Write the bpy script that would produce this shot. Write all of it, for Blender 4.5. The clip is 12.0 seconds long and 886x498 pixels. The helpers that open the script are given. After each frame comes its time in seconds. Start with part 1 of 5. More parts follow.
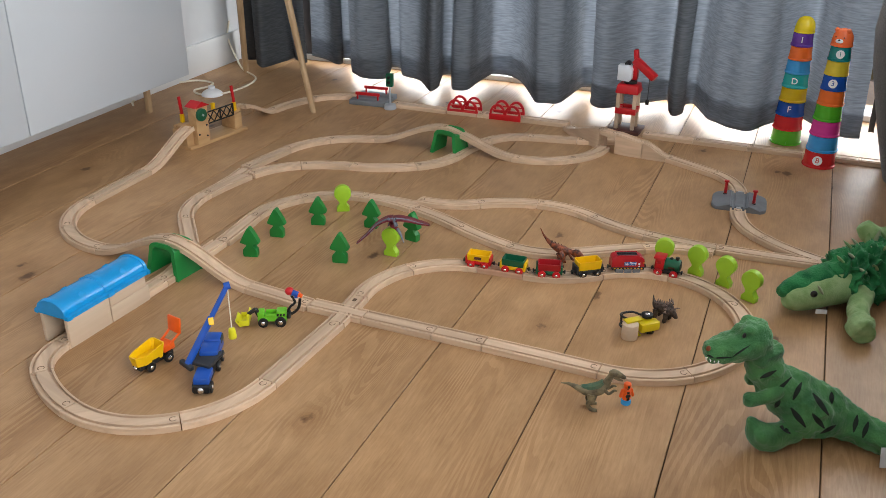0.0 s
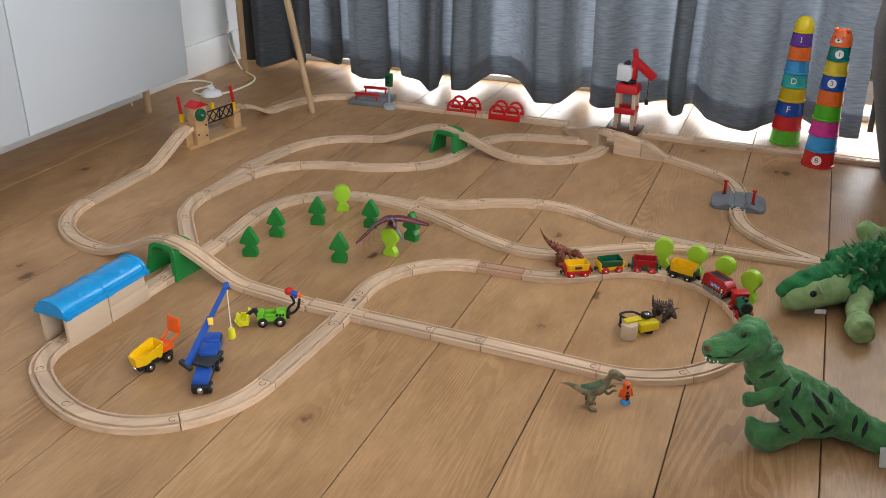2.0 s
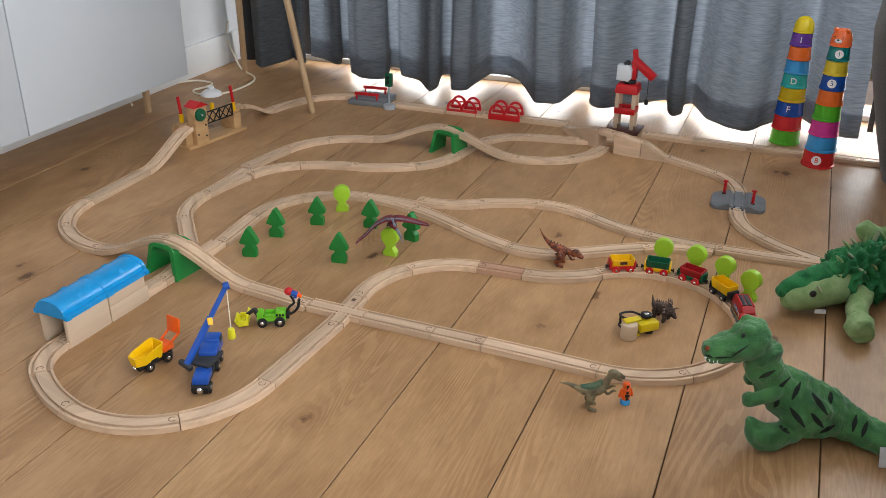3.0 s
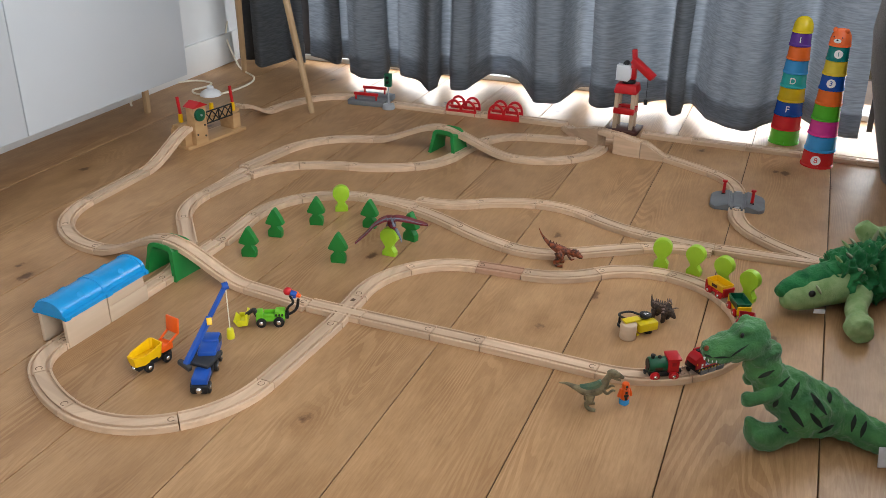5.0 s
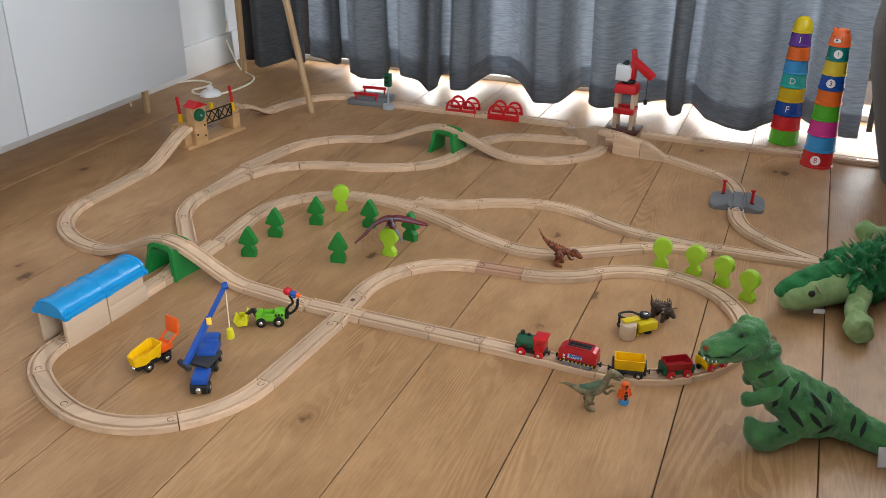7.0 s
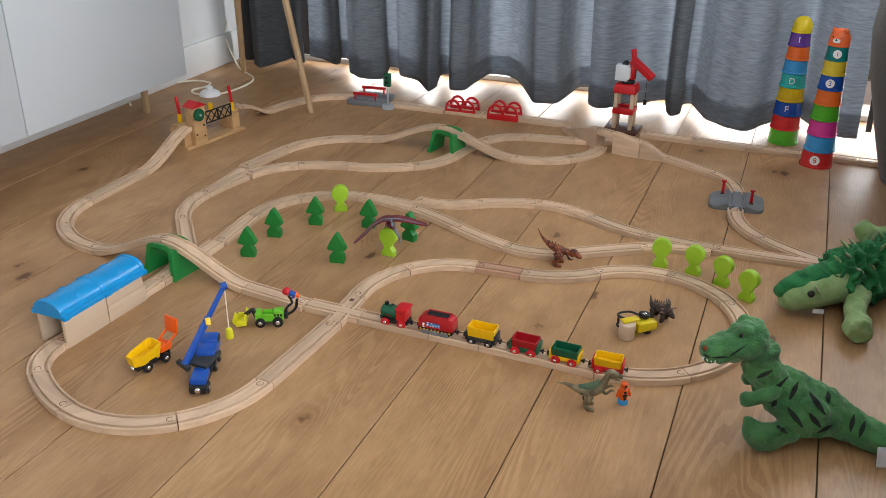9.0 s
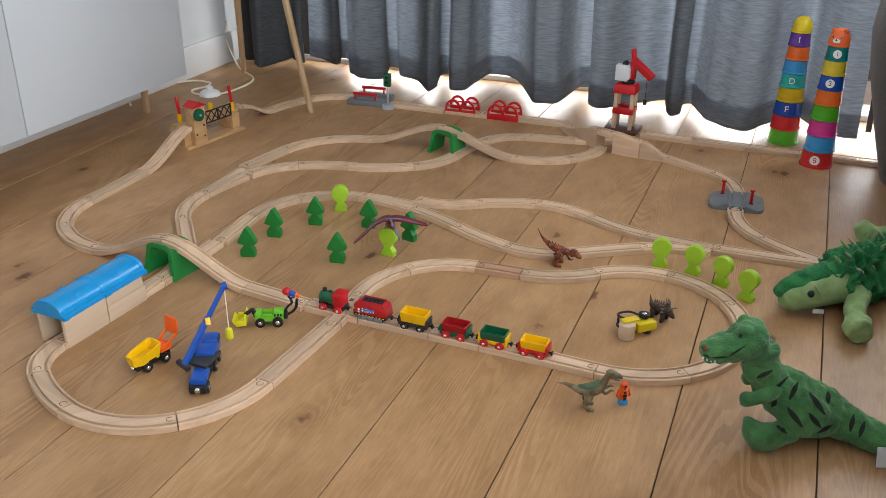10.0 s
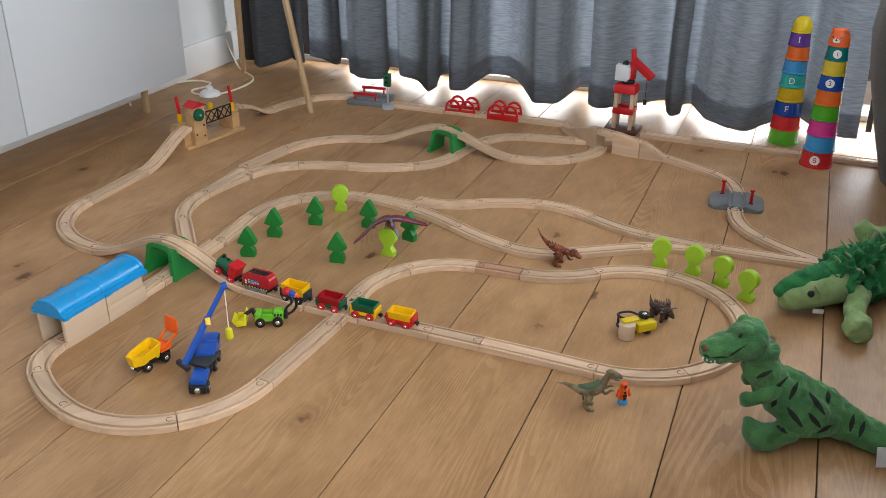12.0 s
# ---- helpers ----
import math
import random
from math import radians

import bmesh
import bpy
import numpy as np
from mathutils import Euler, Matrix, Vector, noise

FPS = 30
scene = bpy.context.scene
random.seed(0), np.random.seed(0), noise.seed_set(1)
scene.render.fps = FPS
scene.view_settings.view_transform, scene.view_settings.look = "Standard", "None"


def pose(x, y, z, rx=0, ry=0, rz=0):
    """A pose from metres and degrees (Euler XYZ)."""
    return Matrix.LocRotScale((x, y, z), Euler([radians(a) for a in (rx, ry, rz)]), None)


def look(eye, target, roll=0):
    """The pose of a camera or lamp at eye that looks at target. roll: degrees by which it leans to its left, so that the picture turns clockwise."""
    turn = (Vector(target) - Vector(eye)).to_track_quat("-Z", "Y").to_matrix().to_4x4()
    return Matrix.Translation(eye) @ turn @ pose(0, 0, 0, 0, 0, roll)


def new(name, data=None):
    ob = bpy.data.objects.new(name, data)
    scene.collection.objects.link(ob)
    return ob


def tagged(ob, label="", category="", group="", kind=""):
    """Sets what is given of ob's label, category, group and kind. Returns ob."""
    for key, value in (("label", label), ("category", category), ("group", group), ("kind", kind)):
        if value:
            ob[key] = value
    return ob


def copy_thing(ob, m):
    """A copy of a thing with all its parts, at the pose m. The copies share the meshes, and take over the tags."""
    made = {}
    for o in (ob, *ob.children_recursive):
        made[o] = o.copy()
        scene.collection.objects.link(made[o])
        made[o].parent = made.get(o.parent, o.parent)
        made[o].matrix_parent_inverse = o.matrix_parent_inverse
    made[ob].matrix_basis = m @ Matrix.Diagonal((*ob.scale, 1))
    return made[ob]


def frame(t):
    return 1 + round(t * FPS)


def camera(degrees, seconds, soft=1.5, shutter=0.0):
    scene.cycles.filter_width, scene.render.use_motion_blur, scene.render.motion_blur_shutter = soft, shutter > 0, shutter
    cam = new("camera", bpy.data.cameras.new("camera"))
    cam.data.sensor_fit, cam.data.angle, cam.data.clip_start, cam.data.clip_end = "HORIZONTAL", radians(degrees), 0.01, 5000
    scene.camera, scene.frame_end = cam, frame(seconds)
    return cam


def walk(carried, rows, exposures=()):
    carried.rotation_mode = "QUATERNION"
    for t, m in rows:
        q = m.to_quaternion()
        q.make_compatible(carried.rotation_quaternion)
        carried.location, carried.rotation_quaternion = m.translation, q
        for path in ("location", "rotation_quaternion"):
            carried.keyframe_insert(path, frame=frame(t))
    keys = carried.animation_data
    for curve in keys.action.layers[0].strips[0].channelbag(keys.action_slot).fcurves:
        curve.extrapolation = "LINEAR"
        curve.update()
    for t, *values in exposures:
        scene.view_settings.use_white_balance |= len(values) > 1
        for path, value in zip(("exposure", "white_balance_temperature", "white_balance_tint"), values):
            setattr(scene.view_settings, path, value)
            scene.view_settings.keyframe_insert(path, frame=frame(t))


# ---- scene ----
# ---------------------------------------------------------------- camera
cam = camera(51.97, 12.0, soft=0.3)
EYE_H, PITCH, ROLL = 0.8787, radians(25.587), 0.51


def view(dx, yaw):
    a = radians(yaw)
    ahead = Vector((-math.sin(a) * math.cos(PITCH), math.cos(a) * math.cos(PITCH), -math.sin(PITCH)))
    eye = Vector((dx, 0, EYE_H))
    return look(eye, eye + ahead, ROLL)


walk(cam, [(0, view(-0.0013, 0.072)), (1, view(-0.0014, 0.060)), (2, view(-0.0014, 0.024)), (3, view(-0.0010, 0.022)),
           (5, view(0, 0)), (6.5, view(0.0001, 0)), (7.5, view(0.0007, -0.016)), (9, view(0.0016, -0.020)), (10, view(0.0020, -0.012)),
           (12, view(0.0021, -0.012))])

# ---------------------------------------------------------------- room frame: u across the boards, v along them
TURN = math.degrees(-0.376177)
ROOM = pose(0, 0, 0, 0, 0, TURN)


def room(u, v, z=0.0, rz=0.0, rx=0.0, ry=0.0):
    return ROOM @ pose(u, v, z, rx, ry, rz)


U_LEFT, U_RIGHT, V_BACK, V_FRONT, CEIL = -2.07, 2.1, 3.10, -2.6, 2.55

# ---------------------------------------------------------------- light: two glazed openings
world = bpy.data.worlds.new("sky")
scene.world = world
world.use_nodes = True
wn = world.node_tree
sky = wn.nodes.new("ShaderNodeTexSky")
sky.sky_type, sky.sun_disc, sky.sun_elevation, sky.sun_rotation = "NISHITA", False, radians(45), radians(20)
wn.links.new(sky.outputs[0], wn.nodes["Background"].inputs[0])
wn.nodes["Background"].inputs[1].default_value = 0.12


def window_light(name, m, w, h, power, colour):
    lamp = bpy.data.lights.new(name, "AREA")
    lamp.shape, lamp.size, lamp.size_y, lamp.energy, lamp.color = "RECTANGLE", w, h, power, colour
    ob = new(name, lamp)
    ob.matrix_world = m
    return ob


# daylight through the curtained garden window, and through a wide window in the side wall
window_light("garden_window_light", room(-0.04, V_BACK + 0.22, 1.125) @ pose(0, 0, 0, -90, 0, 0), 3.46, 2.24, 182, (0.95, 0.98, 1.0))
window_light("side_window_light", room(U_RIGHT + 0.02, -0.35, 1.60) @ pose(0, 0, 0, 0, 90, 0), 1.5, 3.0, 114, (0.93, 0.97, 1.0))
scene.view_settings.exposure = 0.14


# ---------------------------------------------------------------- materials
def material(name, colour, rough=0.5, var=0.08, scale=30.0, bump=0.0, bump_scale=200.0, metal=0.0, stretch=(1, 1, 1), second=None, coat=0.0, sheen=0.0, spec=0.5, rand=0.0, trans=0.0, mix=(0.35, 0.65), detail=4):
    m = bpy.data.materials.new(name)
    m.use_nodes = True
    n, l = m.node_tree.nodes, m.node_tree.links
    b = n["Principled BSDF"]
    co = n.new("ShaderNodeTexCoord")
    mp = n.new("ShaderNodeMapping")
    mp.inputs["Scale"].default_value = stretch
    l.new(co.outputs["Object"], mp.inputs["Vector"])
    src = mp.outputs[0]
    if rand:
        oi = n.new("ShaderNodeObjectInfo")
        ad = n.new("ShaderNodeVectorMath")
        ad.operation = "MULTIPLY_ADD"
        cb = n.new("ShaderNodeCombineXYZ")
        for k in range(3):
            l.new(oi.outputs["Random"], cb.inputs[k])
        l.new(cb.outputs[0], ad.inputs[0])
        ad.inputs[1].default_value = (17.0, 11.0, 23.0)
        l.new(src, ad.inputs[2])
        src = ad.outputs[0]
    no = n.new("ShaderNodeTexNoise")
    no.inputs["Scale"].default_value, no.inputs["Detail"].default_value = scale, detail
    l.new(src, no.inputs["Vector"])
    ramp = n.new("ShaderNodeValToRGB")
    ramp.color_ramp.elements[0].position, ramp.color_ramp.elements[1].position = mix
    c2 = second or tuple(c * (1 - 2 * var) for c in colour)
    ramp.color_ramp.elements[0].color, ramp.color_ramp.elements[1].color = (*c2, 1), (*colour, 1)
    l.new(no.outputs[0], ramp.inputs[0])
    col = ramp.outputs[0]
    if rand:
        hs = n.new("ShaderNodeHueSaturation")
        mr = n.new("ShaderNodeMapRange")
        mr.inputs["To Min"].default_value, mr.inputs["To Max"].default_value = 1 - rand, 1 + rand
        l.new(oi.outputs["Random"], mr.inputs[0])
        l.new(mr.outputs[0], hs.inputs["Value"])
        l.new(col, hs.inputs["Color"])
        col = hs.outputs[0]
    l.new(col, b.inputs["Base Color"])
    # gloss varies a little with the same stains
    rr = n.new("ShaderNodeMapRange")
    rr.inputs["To Min"].default_value, rr.inputs["To Max"].default_value = min(1, rough * 1.18), rough * 0.9
    l.new(no.outputs[0], rr.inputs[0])
    l.new(rr.outputs[0], b.inputs["Roughness"])
    b.inputs["Metallic"].default_value, b.inputs["Coat Weight"].default_value = metal, coat
    b.inputs["Sheen Weight"].default_value, b.inputs["Specular IOR Level"].default_value = sheen, spec
    if bump:
        n2 = n.new("ShaderNodeTexNoise")
        n2.inputs["Scale"].default_value, n2.inputs["Detail"].default_value = bump_scale, 3
        l.new(src, n2.inputs["Vector"])
        bp = n.new("ShaderNodeBump")
        bp.inputs["Strength"].default_value, bp.inputs["Distance"].default_value = bump, 0.002
        l.new(n2.outputs[0], bp.inputs["Height"])
        l.new(bp.outputs[0], b.inputs["Normal"])
    if trans:
        tr = n.new("ShaderNodeBsdfTranslucent")
        l.new(col, tr.inputs[0])
        mx = n.new("ShaderNodeMixShader")
        mx.inputs[0].default_value = trans
        l.new(b.outputs[0], mx.inputs[1])
        l.new(tr.outputs[0], mx.inputs[2])
        l.new(mx.outputs[0], n["Material Output"].inputs[0])
    return m


def oak_boards():
    """Brushed oak: long grain, cathedral figure, knots, a tone of its own for each board."""
    m = bpy.data.materials.new("oak_boards")
    m.use_nodes = True
    n, l = m.node_tree.nodes, m.node_tree.links
    b = n["Principled BSDF"]
    co, oi = n.new("ShaderNodeTexCoord"), n.new("ShaderNodeObjectInfo")
    cb = n.new("ShaderNodeCombineXYZ")
    for k in range(3):
        l.new(oi.outputs["Random"], cb.inputs[k])
    off = n.new("ShaderNodeVectorMath")
    off.operation = "MULTIPLY_ADD"
    off.inputs[1].default_value = (13.0, 37.0, 5.0)
    l.new(cb.outputs[0], off.inputs[0])
    l.new(co.outputs["Object"], off.inputs[2])

    def noise_at(stretch, scale, detail, rough=0.55, distort=0.0):
        mp, t = n.new("ShaderNodeMapping"), n.new("ShaderNodeTexNoise")
        mp.inputs["Scale"].default_value = stretch
        t.inputs["Scale"].default_value, t.inputs["Detail"].default_value = scale, detail
        t.inputs["Roughness"].default_value, t.inputs["Distortion"].default_value = rough, distort
        l.new(off.outputs[0], mp.inputs[0])
        l.new(mp.outputs[0], t.inputs["Vector"])
        return t.outputs[0]

    def ramp(src, a, ca, z, cz):
        r = n.new("ShaderNodeValToRGB")
        r.color_ramp.elements[0].position, r.color_ramp.elements[0].color = a, (*ca, 1)
        r.color_ramp.elements[1].position, r.color_ramp.elements[1].color = z, (*cz, 1)
        l.new(src, r.inputs[0])
        return r.outputs[0]

    def blend(kind, fac, a, c):
        x = n.new("ShaderNodeMix")
        x.data_type, x.blend_type = "RGBA", kind
        x.inputs[0].default_value = fac
        l.new(a, x.inputs[6])
        l.new(c, x.inputs[7])
        return x.outputs[2]

    def calc(op, a, b, c=None):
        x = n.new("ShaderNodeMath")
        x.operation = op
        for k, q in enumerate((a, b, c)):
            if q is None:
                continue
            if isinstance(q, (int, float)):
                x.inputs[k].default_value = q
            else:
                l.new(q, x.inputs[k])
        return x.outputs[0]

    # knots: one in each cell, of uneven size
    vm, vo = n.new("ShaderNodeMapping"), n.new("ShaderNodeTexVoronoi")
    vm.inputs["Scale"].default_value = (1, 0.62, 1)
    vo.voronoi_dimensions = "2D"
    vo.inputs["Scale"].default_value = 3.3
    l.new(off.outputs[0], vm.inputs[0])
    l.new(vm.outputs[0], vo.inputs["Vector"])
    wob = noise_at((1, 1, 1), 60, 3, 0.6)
    knot = calc("MULTIPLY_ADD", wob, 0.085, calc("SUBTRACT", vo.outputs["Distance"], 0.056))
    size = n.new("ShaderNodeSeparateColor")
    l.new(vo.outputs["Color"], size.inputs[0])
    knot = calc("MULTIPLY_ADD", size.outputs[0], 0.022, knot)

    fine = noise_at((1, 0.07, 1), 330, 5, 0.6)
    # growth rings: thin lines, warped by a broad noise, bending round the knots
    figure = noise_at((1, 0.085, 1), 6.5, 2, 0.4, 0.2)
    bend = calc("DIVIDE", 0.16, calc("ADD", vo.outputs["Distance"], 0.12))
    rings = calc("SINE", calc("MULTIPLY_ADD", figure, 360.0, calc("MULTIPLY", bend, 24.0)), None)
    jag = noise_at((1, 0.10, 1), 120, 4, 0.65)
    rings = calc("MULTIPLY_ADD", calc("SUBTRACT", jag, 0.5), 2.0, rings)
    patch = noise_at((1, 0.30, 1), 8.0, 3, 0.55)
    broad = noise_at((1, 0.5, 1), 4.5, 3)
    mottle = noise_at((1, 0.45, 1), 19.0, 5, 0.62)
    base = ramp(broad, 0.32, (0.395, 0.228, 0.108), 0.68, (0.482, 0.291, 0.146))
    base = blend("MULTIPLY", 0.75, base, ramp(mottle, 0.36, (0.82, 0.78, 0.73), 0.60, (1.05, 1.05, 1.05)))
    # the lines show in patches only
    lines = ramp(rings, 0.0, (0.74, 0.66, 0.58), 0.22, (1.04, 1.04, 1.04))
    shown = n.new("ShaderNodeMix")
    shown.data_type, shown.blend_type = "RGBA", "MULTIPLY"
    l.new(ramp(patch, 0.48, (0.06, 0.06, 0.06), 0.66, (0.66, 0.66, 0.66)), shown.inputs[0])
    l.new(base, shown.inputs[6])
    l.new(lines, shown.inputs[7])
    col = shown.outputs[2]
    col = blend("MULTIPLY", 0.5, col, ramp(fine, 0.35, (0.76, 0.70, 0.64), 0.62, (1.04, 1.04, 1.04)))
    col = blend("MULTIPLY", 0.8, col, ramp(knot, 0.012, (0.22, 0.15, 0.10), 0.034, (1, 1, 1)))
    col = blend("MULTIPLY", 0.55, col, ramp(knot, 0.02, (0.62, 0.52, 0.42), 0.13, (1, 1, 1)))
    hs = n.new("ShaderNodeHueSaturation")
    mr = n.new("ShaderNodeMapRange")
    mr.inputs["To Min"].default_value, mr.inputs["To Max"].default_value = 0.92, 1.07
    l.new(oi.outputs["Random"], mr.inputs[0])
    l.new(mr.outputs[0], hs.inputs["Value"])
    l.new(col, hs.inputs["Color"])
    l.new(hs.outputs[0], b.inputs["Base Color"])
    rr = n.new("ShaderNodeMapRange")
    rr.inputs["To Min"].default_value, rr.inputs["To Max"].default_value = 0.36, 0.52
    l.new(fine, rr.inputs[0])
    l.new(rr.outputs[0], b.inputs["Roughness"])
    b.inputs["Specular IOR Level"].default_value = 0.4
    bp = n.new("ShaderNodeBump")
    bp.inputs["Strength"].default_value, bp.inputs["Distance"].default_value = 0.12, 0.001
    l.new(fine, bp.inputs["Height"])
    l.new(bp.outputs[0], b.inputs["Normal"])
    return m


def hexcol(h):
    """Linear colour from an sRGB hex string."""
    v = [int(h[i:i + 2], 16) / 255 for i in (0, 2, 4)]
    return tuple(c / 12.92 if c <= 0.04045 else ((c + 0.055) / 1.055) ** 2.4 for c in v)


OAK = oak_boards()
BEECH = material("beech", (0.68, 0.485, 0.33), 0.5, scale=60, stretch=(0.06, 1, 1), second=(0.53, 0.37, 0.25), bump=0.08, bump_scale=300, rand=0.12)
BEECH_RED = material("reddish_beech", (0.54, 0.325, 0.215), 0.5, scale=70, stretch=(0.06, 1, 1), second=(0.44, 0.25, 0.16), rand=0.04)
PALE_WOOD = material("pale_birch", (0.60, 0.46, 0.33), 0.55, scale=40, stretch=(0.08, 1, 1), second=(0.53, 0.39, 0.27), bump=0.05, rand=0.05)
TOY_PINE = material("toy_pine", (0.56, 0.35, 0.17), 0.45, scale=50, stretch=(0.1, 1, 1), second=(0.46, 0.27, 0.12), rand=0.05)
LEG_WOOD = material("lamp_oak", (0.50, 0.34, 0.19), 0.5, scale=40, stretch=(1, 1, 0.06), second=(0.42, 0.27, 0.14))
# brown that stands for the shade inside the peg gaps
SOCKET = material("socket_shade", (0.17, 0.105, 0.06), 0.9)
GAP = material("dark_gap", (0.14, 0.085, 0.05), 0.9)
WHITE_WALL = material("white_plaster", (0.68, 0.685, 0.69), 0.85, var=0.02, scale=6, bump=0.05, bump_scale=120)
WHITE_PAINT = material("white_lacquer", (0.60, 0.635, 0.67), 0.32, var=0.01, scale=4)
WHITE_TRIM = material("white_trim", (0.80, 0.80, 0.79), 0.4, var=0.015, scale=9)
CURTAIN = material("grey_linen", (0.285, 0.302, 0.325), 0.9, scale=120, stretch=(0.22, 0.22, 2.2), second=(0.195, 0.208, 0.227), bump=0.35, bump_scale=420, sheen=0.15, trans=0.74, detail=6)
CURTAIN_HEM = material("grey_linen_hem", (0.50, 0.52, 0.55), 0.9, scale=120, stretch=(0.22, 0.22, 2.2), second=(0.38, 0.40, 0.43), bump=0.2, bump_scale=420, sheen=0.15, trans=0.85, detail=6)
# near-black linen; for the corner fold, shade is put into this colour
CURTAIN_DARK = material("dark_shaded_linen", (0.055, 0.057, 0.062), 0.9, scale=160, stretch=(0.12, 1, 1), bump=0.3, bump_scale=420, sheen=0.2, trans=0.05)
SOFA = material("grey_wool", (0.125, 0.127, 0.132), 0.95, scale=260, second=(0.085, 0.087, 0.09), bump=0.5, bump_scale=500, sheen=0.3)
GLASS_FRAME = material("window_frame_grey", (0.10, 0.10, 0.11), 0.4)


def plastic(name, h, rough=0.32, var=0.05):
    return material(name, hexcol(h), rough, var=var, scale=45, bump=0.02, bump_scale=160)


RED = plastic("red_paint", "c4161f")
DARK_RED = plastic("crimson_paint", "a3141d")
YELLOW = plastic("yellow_plastic", "f2bf08")
ORANGE = plastic("orange_plastic", "ee6018")
GREEN_TRAIN = plastic("bottle_green_paint", "0b5a3c")
GREEN_TUNNEL = plastic("green_plastic", "12803a", 0.4)
GREEN_TREE = plastic("leaf_green_paint", "137a30", 0.42)
LIME = plastic("lime_paint", "a3cf2e", 0.45)
LIME_BODY = plastic("lime_plastic", "6fc02c")
BLUE = plastic("blue_plastic", "1b4fa8")
ROOF_BLUE = plastic("sky_blue_plastic", "0f90d2", 0.22)
BLACK = plastic("black_plastic", "17181a", 0.45)
DARK = plastic("charcoal_plastic", "2e3034", 0.5)
GREY = plastic("grey_plastic", "74787d", 0.55)
LIGHT_GREY = plastic("light_grey_plastic", "a9adb3", 0.5)
WHITE_PLASTIC = plastic("white_plastic", "eef0f2", 0.35, 0.02)
CLEAR_PLASTIC = plastic("milky_plastic", "dfe4ea", 0.3, 0.02)
CREAM_CORD = plastic("cream_cord", "efe6d2", 0.5, 0.03)
BROWN = plastic("dark_brown_plastic", "4a2418", 0.5)
CHROME = material("chrome", (0.75, 0.75, 0.76), 0.22, metal=1.0, scale=60)
CUP_COLOURS = {k: plastic("cup_" + k, h, 0.25, 0.04) for k, h in dict(green="55b52c", red="d42a2f", navy="1d52ad", mustard="d8b81c", teal="2fb6b0", sky="3f9fe0", orange="f2742c", purple="6a3f9e", yellow="e9cf1e", pink="dd3f9c", petrol="12807e", lemon="e5cb3c", coral="f0703a").items()}
PLUSH = material("green_plush", hexcol("4f854f"), 0.95, scale=30, second=hexcol("396841"), bump=1.0, bump_scale=300, sheen=0.25, spec=0.15)
PLUSH_DARK = material("dark_green_plush", hexcol("37854f"), 0.95, scale=34, second=hexcol("1f6038"), bump=0.9, bump_scale=260, sheen=0.12, spec=0.15)
PLUSH_PALE = material("pale_green_plush", hexcol("98b07c"), 0.95, scale=40, second=hexcol("7b9a62"), bump=0.5, bump_scale=330, sheen=0.12, spec=0.15)
PLUSH_BLACK = material("black_felt", (0.012, 0.02, 0.014), 0.95, scale=60)
FELT_CREAM = material("cream_felt", hexcol("a3ab8a"), 0.95, scale=50, bump=0.3)
RAPTOR = material("raptor_skin", hexcol("857a5c"), 0.6, scale=70, second=hexcol("564c39"), bump=0.5, bump_scale=600)
RAPTOR_GREEN = material("raptor_back", hexcol("2c5645"), 0.6, scale=90, second=hexcol("5b6a4c"), bump=0.5, bump_scale=600)
CARNO = material("rust_dinosaur_skin", hexcol("9a4c26"), 0.5, scale=110, second=hexcol("2b120a"), bump=0.5, bump_scale=600)
TRICER = material("grey_brown_dinosaur_skin", hexcol("4c3a30"), 0.6, scale=110, second=hexcol("1c1412"), bump=0.5, bump_scale=600)
PTERO_GREY = material("slate_wing_skin", hexcol("5c5f6c"), 0.6, scale=80, second=hexcol("7a7f8c"), bump=0.4, bump_scale=500)
PTERO_RED = material("maroon_wing_skin", hexcol("7a1f2c"), 0.6, scale=80, second=hexcol("571a26"), bump=0.4, bump_scale=500)


# ---------------------------------------------------------------- mesh helpers
def finish(bm, name, angle=28):
    bmesh.ops.recalc_face_normals(bm, faces=bm.faces)
    me = bpy.data.meshes.new(name)
    bm.to_mesh(me)
    bm.free()
    me.polygons.foreach_set("use_smooth", [True] * len(me.polygons))
    me.set_sharp_from_angle(angle=radians(angle))
    return me


def part(name, bm, mat, parent=None, label="", angle=28):
    me = finish(bm, name, angle) if isinstance(bm, bmesh.types.BMesh) else bm
    if mat and not me.materials:
        me.materials.append(mat)
    ob = new(name, me)
    if parent:
        ob.parent = parent
    if label:
        ob["label"] = label
    return ob


def thing(name, m, label, category, group="", kind=""):
    ob = new(name)
    ob.empty_display_size = 0.02
    ob.matrix_basis = m
    return tagged(ob, label, category, group, kind)


def at(x=0, y=0, z=0, rx=0, ry=0, rz=0):
    return pose(x, y, z, rx, ry, rz)


def box(bm, sx, sy, sz, m=None, bev=0.0, seg=2, taper=1.0):
    r = bmesh.ops.create_cube(bm, size=1.0)
    for v in r["verts"]:
        k = taper if v.co.z > 0 else 1.0
        v.co = Vector((v.co.x * sx * k, v.co.y * sy * k, v.co.z * sz))
    if bev:
        edges = list({e for v in r["verts"] for e in v.link_edges})
        out = bmesh.ops.bevel(bm, geom=edges, offset=bev, segments=seg, affect="EDGES", profile=0.5)
        verts = list({v for f in out["faces"] for v in f.verts} | {v for v in r["verts"] if v.is_valid})
    else:
        verts = r["verts"]
    if m:
        bmesh.ops.transform(bm, matrix=m, verts=verts)
    return bm


